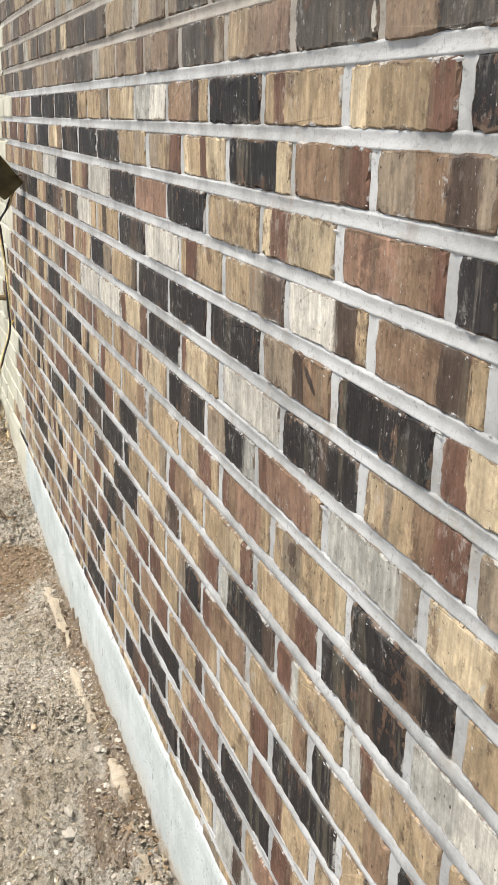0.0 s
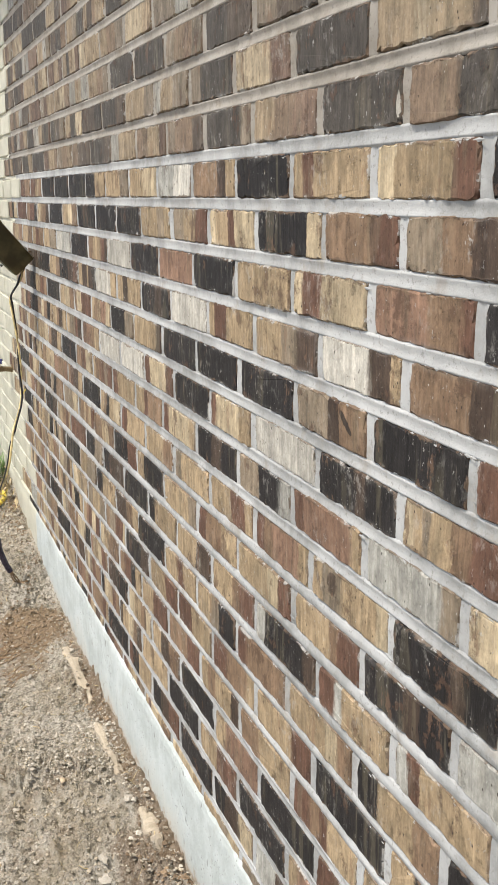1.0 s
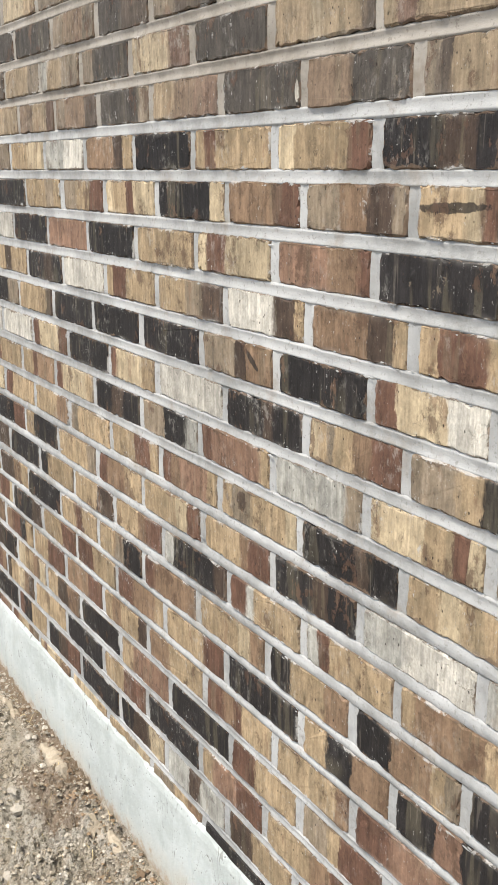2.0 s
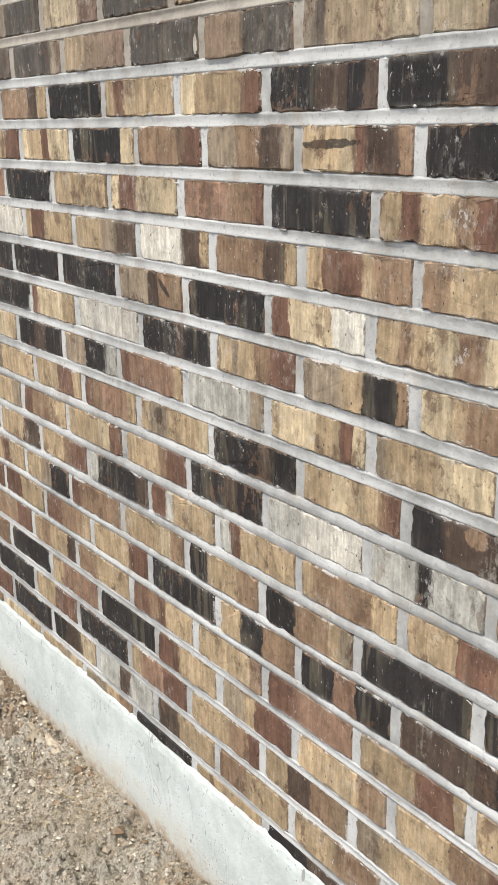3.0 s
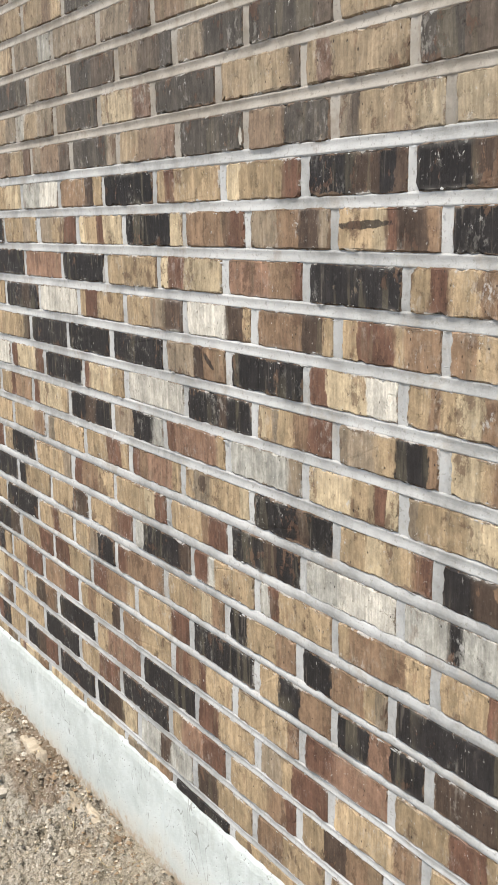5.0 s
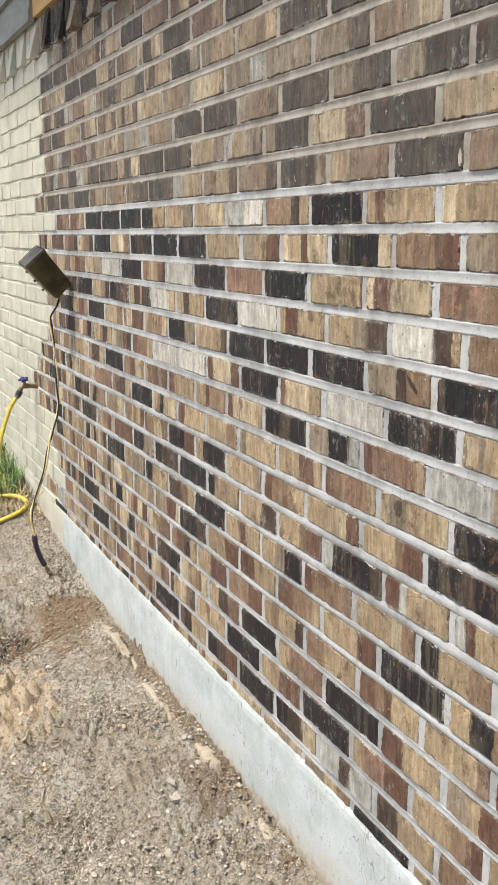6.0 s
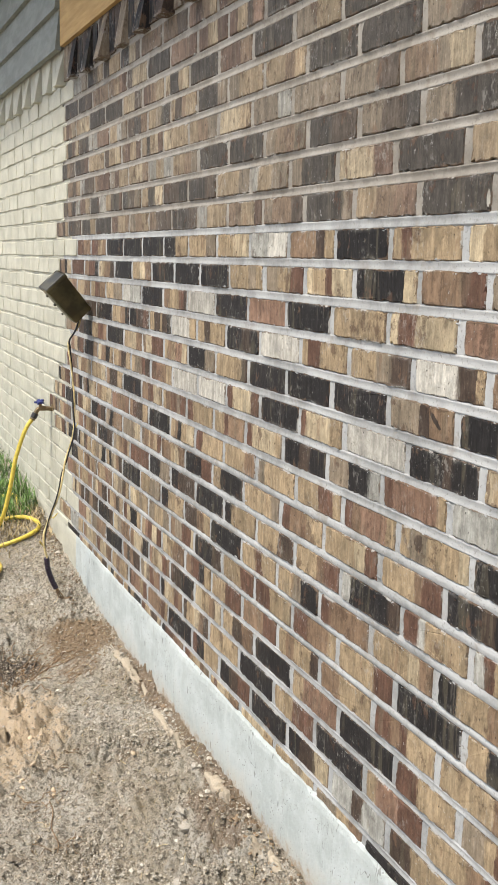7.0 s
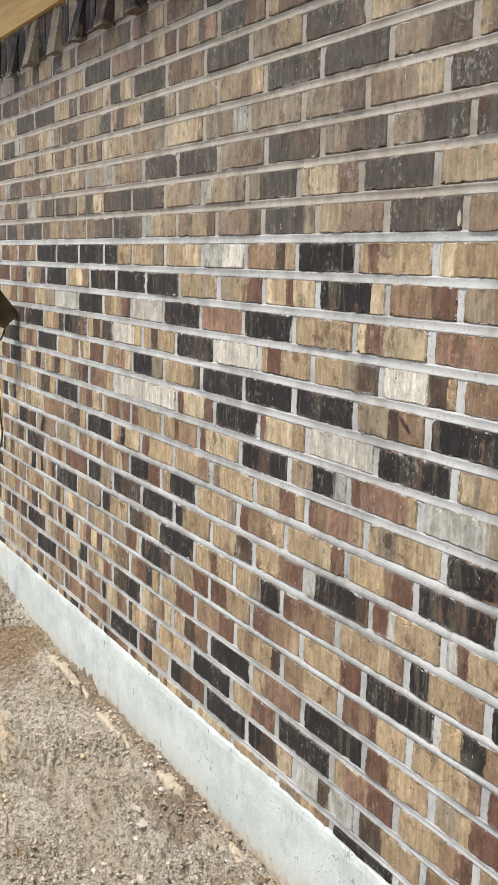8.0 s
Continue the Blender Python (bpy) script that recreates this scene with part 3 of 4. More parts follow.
def head_joint(far, near, low, high, step, shape, size):
    """An upright joint between two bricks."""
    across = np.array((-1.45, -1.15, -0.85, -0.4, 0.0, 0.4, 0.85, 1.15, 1.45))
    mid, half = (far + near) / 2, (far - near) / 2
    rows = []
    for z in np.linspace(low - 0.003, high + 0.003, max(5, round((high - low) / step))):
        full = min(1.0, max(0.0, min(z - low, high - z) / 0.008))
        sway = 0.001 * noise.noise((mid * 40, z * 12, 5.0))
        rows.append([(shape(mid, s if full == 1.0 else s * full) * full + 0.0022 * (1 - full) + (0.003 if abs(s) > 1.2 else 0.0) - roughness_at(mid - half * s, z, size) * full, mid - half * s + sway * (1 - abs(s) / 1.45), z) for s in across])
    return np.array(rows)


# ---- ground ----


OLD_FROM = 1.5755  # the old sandy mortar begins above this height
WALL_SOIL = ((-9.0, 2.0, 3.4, 3.8, 4.15, 4.45, 4.7, 5.0, 5.6, 8.0), (0.008, 0.012, 0.026, 0.044, 0.085, 0.115, 0.16, 0.2, 0.25, 0.27))


def ground_height(x, y):
    out = max(0.0, -x)
    z = float(np.interp(y, *WALL_SOIL)) - 0.2 * min(out, 0.45) - 0.03 * max(0.0, min(out, 2.0) - 0.45)
    fade = 1.0 / (1.0 + max(0.0, out - 2.5) + max(0.0, abs(y - 3) - 5))
    z += fade * (0.014 * noise.noise((x * 2.3, y * 2.3, 0.3)) + 0.016 * noise.noise((x * 7, y * 7, 1.3)) + 0.017 * noise.noise((x * 15, y * 15, 2.2)))
    if out < 1.3 and 1.0 < y < 5.2:
        # crumbs, looser here and trodden there
        loose = min(1.0, max(0.35, 0.66 + 1.2 * noise.noise((x * 3.1, y * 3.1, 8.0))))
        near = 1.0 + 0.25 * max(0.0, min(1.0, (2.5 - y) / 0.6))
        z += near * loose * (0.042 * abs(noise.noise((x * 24, y * 24, 5.0))) + 0.038 * abs(noise.noise((x * 50, y * 50, 2.0))) + 0.024 * abs(noise.noise((x * 95, y * 95, 7.0))) - 0.022)
        z += 0.006 * noise.noise((x * 130, y * 130, 3.0))
        # the scraped hollow, and the clay thrown beside it
        d = math.hypot((x + 0.47) / 0.2, (y - 3.56) / 0.16)
        z -= 0.14 * math.exp(-d * d * 1.3)
        d = math.hypot((x + 0.56) / 0.2, (y - 3.02) / 0.28)
        z += math.exp(-d * d) * (0.02 + 0.1 * abs(noise.noise((x * 11, y * 14, 9))) + 0.06 * noise.noise((x * 27, y * 19, 2)))
    return z


def build_ground():
    bm = bmesh.new()
    xs = [-900, -200, -60, -20, -8, -5, -3.5, -2.6, *np.arange(-2.0, -1.0, 0.04), *np.arange(-1.0, 0.03, 0.0065), 0.5, 3, 12, 40, 150, 900]
    ys = [-900, -200, -60, -20, -8, -3, -1, 0, 0.5, *np.arange(0.8, 1.12, 0.04), *np.arange(1.12, 4.3, 0.0085), *np.arange(4.3, 5.6, 0.02), *np.arange(5.7, 9, 0.12), 10, 12, 16, 30, 80, 300, 900]
    rows = [[bm.verts.new((x, y, ground_height(x, y))) for y in ys] for x in xs]
    for a, b in zip(rows, rows[1:]):
        for n in range(len(ys) - 1):
            bm.faces.new((a[n], b[n], b[n + 1], a[n + 1]))
    ob = new("ground", mesh_of("ground", bm, SOIL, True))
    tagged(ob, "bare brown soil with pale gravel beside the wall", "ground", kind="structure")


build_ground()

# ---- the wall ----
wall = tagged(new("wall_east"), "streaked tan, brown and black brick wall with pale mortar", "wall", kind="structure")


def build_footing():
    for name, y0, y1, mat, label in (("footing", WALL_START, 4.2, CONCRETE, "pale smooth concrete footing under the brickwork"), ("footing", 4.2, WALL_END, PAINT, "cream painted footing under the painted brickwork")):
        ys = np.arange(y0, y1 + 0.001, 0.0125) if mat is CONCRETE else np.linspace(y0, y1, 60)
        profile = [(0.3, BASE_TOP + 0.013), (0.006, BASE_TOP + 0.013), (0.001, BASE_TOP + 0.011), (-0.0035, BASE_TOP + 0.002), (-0.0058, BASE_TOP - 0.014), (-0.007, 0.12), (-0.007, -0.45), (0.3, -0.45)]
        bm = bmesh.new()
        rings = []
        for y in ys:
            w = 0.0025 * noise.noise((y * 3, 0, 0.5)) + 0.0022 * noise.noise((y * 17, 0, 2.5)) + 0.0018 * noise.noise((y * 51, 0, 4.5))
            rings.append([bm.verts.new((x + (w if x < 0.2 else 0), y, z + (2.2 * w if z > 0.2 else 0))) for x, z in profile])
        n = len(profile)
        for p, q in zip(rings, rings[1:]):
            for i in range(n):
                bm.faces.new((p[i], q[i], q[(i + 1) % n], p[(i + 1) % n]))
        bm.faces.new(rings[0])
        bm.faces.new(rings[-1][::-1])
        bmesh.ops.recalc_face_normals(bm, faces=bm.faces[:])
        tagged(new(name, mesh_of(name, bm, mat)), label, "footing", kind="structure")


def is_painted(k, far, near):
    mid, z = (far + near) / 2, course_top(k) - 0.03
    if 0.70 < z < 0.89 and mid < 4.72:
        return False
    return mid > PAINT_FROM + 0.1 * math.sin(k * 2.3) + (0.1 if 1.55 < z < 1.75 else 0)


def soldier_bricks(rng):
    """The top course: bricks on end that lean out at the foot, three and three, with a gap after each three."""
    out = []
    unit, n, y = 0.243, 0, WALL_END - 0.3
    while y > WALL_START:
        for i in range(3):
            far = y - i * 0.081
            wide = 0.074
            coat = far > PAINT_FROM + 0.03
            lean = 0.034 + rng.gauss(0, 0.004) if i == 1 else rng.gauss(0.0, 0.002)
            x_top, x_low = -0.004 + rng.gauss(0, 0.002), -0.004 - lean
            low, top = SOLDIER_LOW - (0.012 if i == 1 else 0.0) + rng.gauss(0, 0.004), SOLDIER_TOP
            verts, uvs = [], []
            for depth in (0.1, 0.0):
                for yy, z, s in ((far, low, 0), (far - wide, low, 0), (far - wide, top, 1), (far, top, 1)):
                    verts.append(((x_top if s else x_low) + depth + rng.gauss(0, 0.001), yy + rng.gauss(0, 0.001), z + rng.gauss(0, 0.001)))
                    uvs.append(((far - yy) / wide * 0.3, s))
            faces = [(0, 1, 2, 3), (7, 6, 5, 4), (4, 5, 1, 0), (5, 6, 2, 1), (6, 7, 3, 2), (7, 4, 0, 3)]
            out.append((verts, faces, uvs, banded(rng, rng.choice(["kd", "dk", "k", "md", "dm", "m", "kk"])), coat))
        y -= unit
    return out


def bricks_object(name, shapes, mat, label="", stuff=True):
    ob = new(name, bricks_mesh(name, shapes, mat))
    ob.parent = wall
    if stuff:
        ob["kind"] = "stuff"
    if label:
        ob["label"] = label
    return ob


def build_joints(k, top, bricks, fresh, old, coated):
    """The level joint over a course and the upright ones in it, sorted by the mortar they are filled with."""
    kind = old if top > OLD_FROM else fresh

    def hollow(y, s):
        return 0.0 + 0.0024 * max(0.0, 1 - s * s)

    def bead(y, s):
        return -0.0001 - 0.0016 * max(0.0, 1 - s * s)

    def flush(y, s):
        return -0.0003 + 0.0014 * max(0.0, 1 - s * s)

    def squeezed(y, s):
        fat = max(0.0, noise.noise((y * 7, k * 3.7, 1.0)) + 0.25) + 0.6 * max(0.0, noise.noise((y * 23, k * 5.1, 4.0)))
        return 0.0045 - (0.010 * fat * max(0.0, 1 - (s + 0.1) ** 2))

    def filled(y, s):
        return 0.0035 - 0.006 * max(0.0, noise.noise((y * 31, k * 7.3, 2.0)))

    low, high = top + 0.001, course_top(k - 1) - brick_height(k - 1)
    edge = PAINT_FROM + 0.1 * math.sin(k * 2.3)
    shape = bead if 10 <= k <= 14 else flush if kind is fresh else hollow
    for y0, y1, step in ((WALL_START, 0.1, 0.03), (0.1, 3.3, 0.006), (3.3, edge + 0.03, 0.012)):
        kind.append(bed_joint(y0, y1, low, high, step, shape, 0.0011))
    for y0, y1, step in ((edge - 0.02, 7.0, 0.014), (7.0, WALL_END, 0.06)):
        coated.append(bed_joint(y0, y1, low - 0.002, high + 0.002, step, squeezed, 0.0016))
    for (_, far, _), (near, _, _) in zip(bricks, bricks[1:]):
        mid = (far + near) / 2
        if 0.1 < mid < 7.0:
            bottom = BASE_TOP if k == 18 else top - brick_height(k)
            if is_painted(k, mid, mid):
                coated.append(head_joint(far, near, bottom, top, 0.02, filled, 0.0012))
            else:
                (old if top > OLD_FROM + 0.02 else fresh).append(head_joint(far, near, bottom, top, 0.008 if mid < 3.3 else 0.016, hollow, 0.0009))


def build_wall():
    rng = random.Random(5)
    backing = bmesh.new()
    box(backing, (0.0085, WALL_START, BASE_TOP), (0.25, WALL_END, 3.2))
    part("backing", backing, MORTAR, wall)
    near, rest, painted, fresh, old, coated = [], [], [], [], [], []
    for k in range(-6, 19):
        top = course_top(k)
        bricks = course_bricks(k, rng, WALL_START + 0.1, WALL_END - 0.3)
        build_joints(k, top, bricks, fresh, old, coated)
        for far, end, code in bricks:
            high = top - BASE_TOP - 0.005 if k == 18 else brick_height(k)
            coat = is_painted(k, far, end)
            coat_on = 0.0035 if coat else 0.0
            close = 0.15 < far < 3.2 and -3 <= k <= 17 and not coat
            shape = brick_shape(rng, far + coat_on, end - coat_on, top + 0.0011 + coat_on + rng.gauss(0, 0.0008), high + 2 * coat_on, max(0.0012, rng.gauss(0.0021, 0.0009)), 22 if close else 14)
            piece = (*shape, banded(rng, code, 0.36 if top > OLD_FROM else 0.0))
            if coat:
                piece = ([(x - 0.0015, yy, zz) for x, yy, zz in piece[0]], *piece[1:])
            if coat:
                painted.append(piece)
            elif close:
                near.append(piece)
            else:
                rest.append(piece)
    for strips, mat, label in ((fresh, MORTAR, "fresh pale grey mortar"), (old, OLDMORTAR, "old sandy brown mortar"), (coated, PAINT, "lumpy cream painted joints")):
        me = joint_sheet(strips)
        me.materials.append(mat)
        sheet = new("mortar", me)
        sheet.parent = wall
        sheet["label"] = label
    crumbs, bits = [], []
    shape = np.array([(1, 0, 0), (-1, 0, 0), (0, 1, 0), (0, -1, 0), (0, 0, 1), (0, 0, -1), (0.5, 0.7, 0.5), (0.5, -0.6, -0.6)], float)
    tris = np.array([(0, 6, 4), (0, 2, 6), (2, 4, 6), (2, 1, 4), (1, 3, 4), (3, 0, 4), (2, 0, 5), (1, 2, 5), (3, 1, 5), (0, 7, 5), (0, 3, 7), (3, 5, 7)])
    for piece in near + rest:
        front = np.array(piece[0][len(piece[0]) * 2 // 3 :])
        side = len(front) // 2
        if front[:, 2].max() > OLD_FROM or front[:, 1].min() > 4.2:
            continue
        for _ in range(11):
            edge = front[rng.randrange(1, side - 4)] if rng.random() < 0.65 else front[side + rng.randrange(1, side - 4)]
            s = 0.0009 * math.exp(rng.gauss(0, 0.5))
            jag = np.array([[0.75 + 0.5 * rng.random()] for _ in range(8)])
            at = (edge[0] + 0.0004, edge[1] + rng.uniform(-0.014, 0.014), edge[2] + rng.gauss(0, 0.0011))
            crumbs.append(shape * jag * (0.0007, s * rng.uniform(1.5, 5.0), s) + at)
            bits.append(tris + 8 * (len(crumbs) - 1))
    me = bpy.data.meshes.new("mortar_crumbs")
    me.from_pydata(np.concatenate(crumbs).tolist(), [], np.concatenate(bits).tolist())
    me.materials.append(MORTAR)
    lumps = new("mortar_crumbs", me)
    lumps.parent, lumps["kind"] = wall, "stuff"
    for piece in near:
        bricks_object("brick", [piece], BRICK, stuff=False)
    bricks_object("far_bricks", rest, BRICK)
    bricks_object("painted_bricks", painted, PAINT, "cream painted brickwork")
    soldiers = soldier_bricks(rng)
    bricks_object("soldier_course", [s[:4] for s in soldiers if not s[4]], BRICK, "leaning bricks on end along the top")
    bricks_object("painted_soldier_course", [s[:4] for s in soldiers if s[4]], PAINT, "cream painted bricks on end along the top")


def build_siding():
    siding = tagged(new("siding"), "weathered grey lap siding above the brickwork", "siding", kind="structure")
    for n in range(5):
        low = SOLDIER_TOP - 0.012 + n * 0.168
        bm = bmesh.new()
        ys = np.linspace(4.37, WALL_END, 40)
        rings = []
        for y in ys:
            w = 0.003 * noise.noise((y * 1.5, n * 3.1, 0))
            rings.append([bm.verts.new(p) for p in ((-0.042 + w, y, low), (-0.018 + w, y, low + 0.185), (0.002, y, low + 0.185), (-0.014 + w, y, low))])
        for p, q in zip(rings, rings[1:]):
            for i in range(4):
                bm.faces.new((p[i], q[i], q[(i + 1) % 4], p[(i + 1) % 4]))
        bm.faces.new(rings[0])
        bm.faces.new(rings[-1][::-1])
        bmesh.ops.recalc_face_normals(bm, faces=bm.faces[:])
        part("board", bm, SIDING, siding)
    bare = tagged(new("sheathing"), "bare tan plywood sheathing where siding is off", "sheathing", kind="structure")
    y = WALL_START
    while y < 4.3:
        end = min(y + 2.44, 4.36)
        bm = bmesh.new()
        box(bm, (-0.022, y + 0.002, SOLDIER_TOP), (0.028, end - 0.002, 3.2), 0.001)
        part("panel", bm, SHEATHING, bare)
        y = end


def build_eave():
    # Unseen overhang, added and sized to keep sun off the wall's top.
    eave = tagged(new("shading_eave"), "unseen roof eave added to shade the top of the wall", "eave", kind="structure")
    bm = bmesh.new()
    box(bm, (-0.54, WALL_START, 3.21), (0.25, WALL_END, 3.23))
    part("soffit", bm, SIDING, eave)
    bm = bmesh.new()
    box(bm, (-0.565, WALL_START, 3.19), (-0.542, WALL_END, 3.36), 0.003)
    part("fascia", bm, SIDING, eave)
    bm = bmesh.new()
    box(bm, (-0.54, WALL_START, 3.235), (0.25, WALL_END, 3.35))
    part("deck", bm, SHEATHING, eave)


build_footing()
build_wall()
build_siding()
build_eave()

# ---- the loose fixture and its cable ----


def build_fixture():
    thing = tagged(new("junction_box"), "dark bronze metal fixture box hanging askew from the wall", "fixture box")
    axis = Vector((0.66, 0.2, -0.72)).normalized()
    wide = Vector((0.72, 0.0, 0.69))
    wide = (wide - axis * wide.dot(axis)).normalized()
    deep = axis.cross(wide)
    turn = Matrix((axis, wide, deep)).transposed().to_4x4()
    turn.translation = Vector((-0.104, 3.92, 1.325))
    thing.matrix_world = turn
    bm = bmesh.new()
    box(bm, (-0.085, -0.051, -0.0425), (0.098, 0.051, 0.0425), 0.014)
    for v in bm.verts:
        if v.co.x > 0:
            v.co.y *= 0.92
            v.co.z *= 0.92
    part("body", bm, BRONZE, thing, smooth=False)
    bm = bmesh.new()
    box(bm, (-0.094, -0.053, -0.0445), (-0.074, 0.053, 0.0445), 0.0085)
    part("cover", bm, BRONZE, thing)
    for along in (-0.05, 0.0, 0.05):
        bm = bmesh.new()
        box(bm, (along - 0.004, -0.056, -0.03), (along + 0.004, -0.049, -0.02), 0.0015)
        part("clip", bm, BRONZE, thing)
    # Thin dark line round the lip of the cover.
    bm = bmesh.new()
    tube(bm, [(-0.0945, y, z) for y, z in ((-0.05, -0.042), (0.05, -0.042), (0.05, 0.042), (-0.05, 0.042), (-0.05, -0.042))], 0.0014, 6)
    part("gasket", bm, BLACKCABLE, thing, "thin dark outline round the lip of the cover")
    bm = bmesh.new()
    box(bm, (0.094, -0.006, -0.018), (0.1, 0.05, 0.018), 0.002)
    part("bracket", bm, BRONZE, thing)
    for n, a in enumerate((0.006, -0.008)):
        bm = bmesh.new()
        inv = turn.inverted()
        tube(bm, curve_points([inv @ Vector(p) for p in ((-0.02, 3.94 + a, 1.30), (-0.006, 3.955 + a, 1.297 + a), (0.012, 3.96, 1.296))], 5), 0.0028, 6)
        part("lead", bm, BLACKCABLE if n else BRASS, thing)


def build_cable():
    thing = tagged(new("cable"), "twisted black and pale cable hanging from the fixture to the soil", "cable")
    knots = [(-0.035, 3.945, 1.262), (-0.04, 3.95, 1.236), (-0.057, 3.95, 1.195), (-0.086, 3.95, 1.149), (-0.086, 3.95, 1.115), (-0.074, 3.95, 0.998), (-0.069, 3.95, 0.856), (-0.071, 3.95, 0.761), (-0.099, 3.95, 0.667), (-0.119, 3.95, 0.596), (-0.14, 3.95, 0.5), (-0.185, 3.95, 0.381), (-0.199, 3.95, 0.309), (-0.188, 3.95, 0.225)]
    line = curve_points(knots, 10)
    for n, mat in enumerate((BLACKCABLE, CREAMCABLE)):
        pts = []
        for i, p in enumerate(line):
            a = i * 0.16 + n * math.pi + 1.4 * noise.noise((i * 0.07, 0, 4))
            pts.append(p + 0.0036 * Vector((math.cos(a), math.sin(a), 0)))
        bm = bmesh.new()
        tube(bm, pts, [0.0037 + (0.001 if n else -0.0011) * min(1.0, max(0.0, (0.75 - p.z) / 0.2)) for p in pts], 7)
        part("strand", bm, mat, thing, "black strand" if n == 0 else "pale strand", smooth=True)
    bm = bmesh.new()
    pts = curve_points([(-0.19, 3.95, 0.235), (-0.185, 3.952, 0.19), (-0.168, 3.955, 0.135), (-0.15, 3.958, 0.095)], 6)
    tube(bm, pts, [0.0115 + 0.0025 * noise.noise((i * 0.9, 3, 1)) for i in range(len(pts))], 10)
    part("tape_wrap", bm, TAPE, thing, "purplish black tape wrap")
    for n, end in enumerate(((-0.085, 3.96, 0.045), (-0.1, 3.94, 0.046), (-0.12, 3.97, 0.05))):
        bm = bmesh.new()
        tube(bm, curve_points([(-0.15, 3.958, 0.1), (-0.145 + 0.008 * n, 3.955, 0.07), (-0.13 + 0.006 * n, 3.955 + 0.004 * n, 0.05), end], 6), 0.0028, 6)
        part("wire_end", bm, ROOT, thing)
    for z, d in ((0.42, 0.03), (0.30, -0.02), (0.8, 0.014)):
        bm = bmesh.new()
        at = min(line, key=lambda p: abs(p.z - z))
        tube(bm, [at, at + Vector((d * 0.4, -0.004, -0.008)), at + Vector((d, -0.008, 0.004 + abs(d) * 0.3))], 0.0022, 5)
        part("tie", bm, HOSE, thing)


def build_tap():
    thing = tagged(new("hose_tap"), "brass garden tap with a blue handle on the wall", "tap")
    y, z = 4.686, 0.757
    bm = bmesh.new()
    tube(bm, [(0.004, y, z), (-0.03, y, z + 0.004), (-0.06, y, z + 0.006)], [0.012, 0.011, 0.014], 10)
    tube(bm, curve_points([(-0.05, y, z + 0.006), (-0.072, y, z), (-0.085, y, z - 0.022)], 5), 0.011, 10)
    part("body", bm, BRASS, thing)
    bm = bmesh.new()
    tube(bm, [(-0.056, y, z + 0.008), (-0.062, y, z + 0.034)], 0.008, 8)
    part("stem", bm, BRASS, thing)
    bm = bmesh.new()
    made = bmesh.ops.create_cone(bm, cap_ends=True, segments=20, radius1=0.027, radius2=0.023, depth=0.009)["verts"]
    for n, v in enumerate(made):
        a = math.atan2(v.co.y, v.co.x)
        s = 0.78 + 0.22 * math.cos(5 * a)
        v.co = Vector((v.co.x * s, v.co.y * s, v.co.z))
    bmesh.ops.transform(bm, matrix=pose(-0.063, y, z + 0.038, 12, -16, 20), verts=bm.verts[:])
    part("handle", bm, BLUE, thing, "blue enamelled handle")
    bm = bmesh.new()
    tube(bm, [(-0.083, y, z - 0.018), (-0.094, y, z - 0.04)], 0.0155, 12)
    part("collar", bm, BLACKCABLE, thing, "black hose collar")
    bm = bmesh.new()
    tube(bm, [(0.0035, y, z), (-0.004, y, z)], 0.024, 14)
    part("flange", bm, BRASS, thing)


def on_soil(x, y, up):
    return (x, y, ground_height(x, y) + up)


def build_hose():
    thing = tagged(new("garden_hose"), "yellow garden hose coiled on the soil below the tap", "garden hose")
    y = 4.686
    knots = [(-0.09, y, 0.722), (-0.108, y, 0.70), (-0.139, y - 0.005, 0.650), (-0.184, y - 0.01, 0.521), (-0.212, y - 0.01, 0.383), (-0.246, y, 0.244), (-0.285, y + 0.05, 0.15), on_soil(-0.34, 4.80, 0.02), on_soil(-0.40, 4.86, 0.012), on_soil(-0.5, 4.85, 0.012), on_soil(-0.55, 4.75, 0.012), on_soil(-0.48, 4.67, 0.012), on_soil(-0.34, 4.66, 0.012), on_soil(-0.22, 4.625, 0.012), on_soil(-0.12, 4.645, 0.012), on_soil(-0.066, 4.72, 0.014), on_soil(-0.085, 4.82, 0.02), on_soil(-0.17, 4.895, 0.025), on_soil(-0.3, 4.9, 0.03), on_soil(-0.45, 4.8, 0.034), on_soil(-0.47, 4.66, 0.034), on_soil(-0.36, 4.60, 0.014), on_soil(-0.315, 4.54, 0.012), on_soil(-0.308, 4.42, 0.012), on_soil(-0.35, 4.30, 0.012), on_soil(-0.43, 4.25, 0.012), on_soil(-0.6, 4.3, 0.012), on_soil(-0.8, 4.6, 0.012), on_soil(-0.75, 5.0, 0.012), on_soil(-0.4, 5.27, 0.012), on_soil(-0.2, 5.3, 0.012), on_soil(-0.1, 5.22, 0.012), on_soil(-0.1, 5.08, 0.012)]
    bm = bmesh.new()
    tube(bm, curve_points(knots, 9), 0.0105, 10)
    part("pipe", bm, HOSE, thing, smooth=True)
    bm = bmesh.new()
    tube(bm, [(-0.088, y, 0.728), (-0.1, y, 0.708)], 0.0135, 12)
    part("coupling", bm, BRASS, thing, "brass coupling")
    other = tagged(new("water_hose"), "pale green hose lying in the grass", "hose")
    bm = bmesh.new()
    tube(bm, curve_points([on_soil(-0.9, 5.9, 0.02), on_soil(-0.5, 5.75, 0.03), on_soil(-0.2, 5.68, 0.035), on_soil(-0.13, 5.5, 0.03), on_soil(-0.3, 5.4, 0.02)], 9), 0.011, 8)
    part("pipe", bm, PALEHOSE, other, smooth=True)


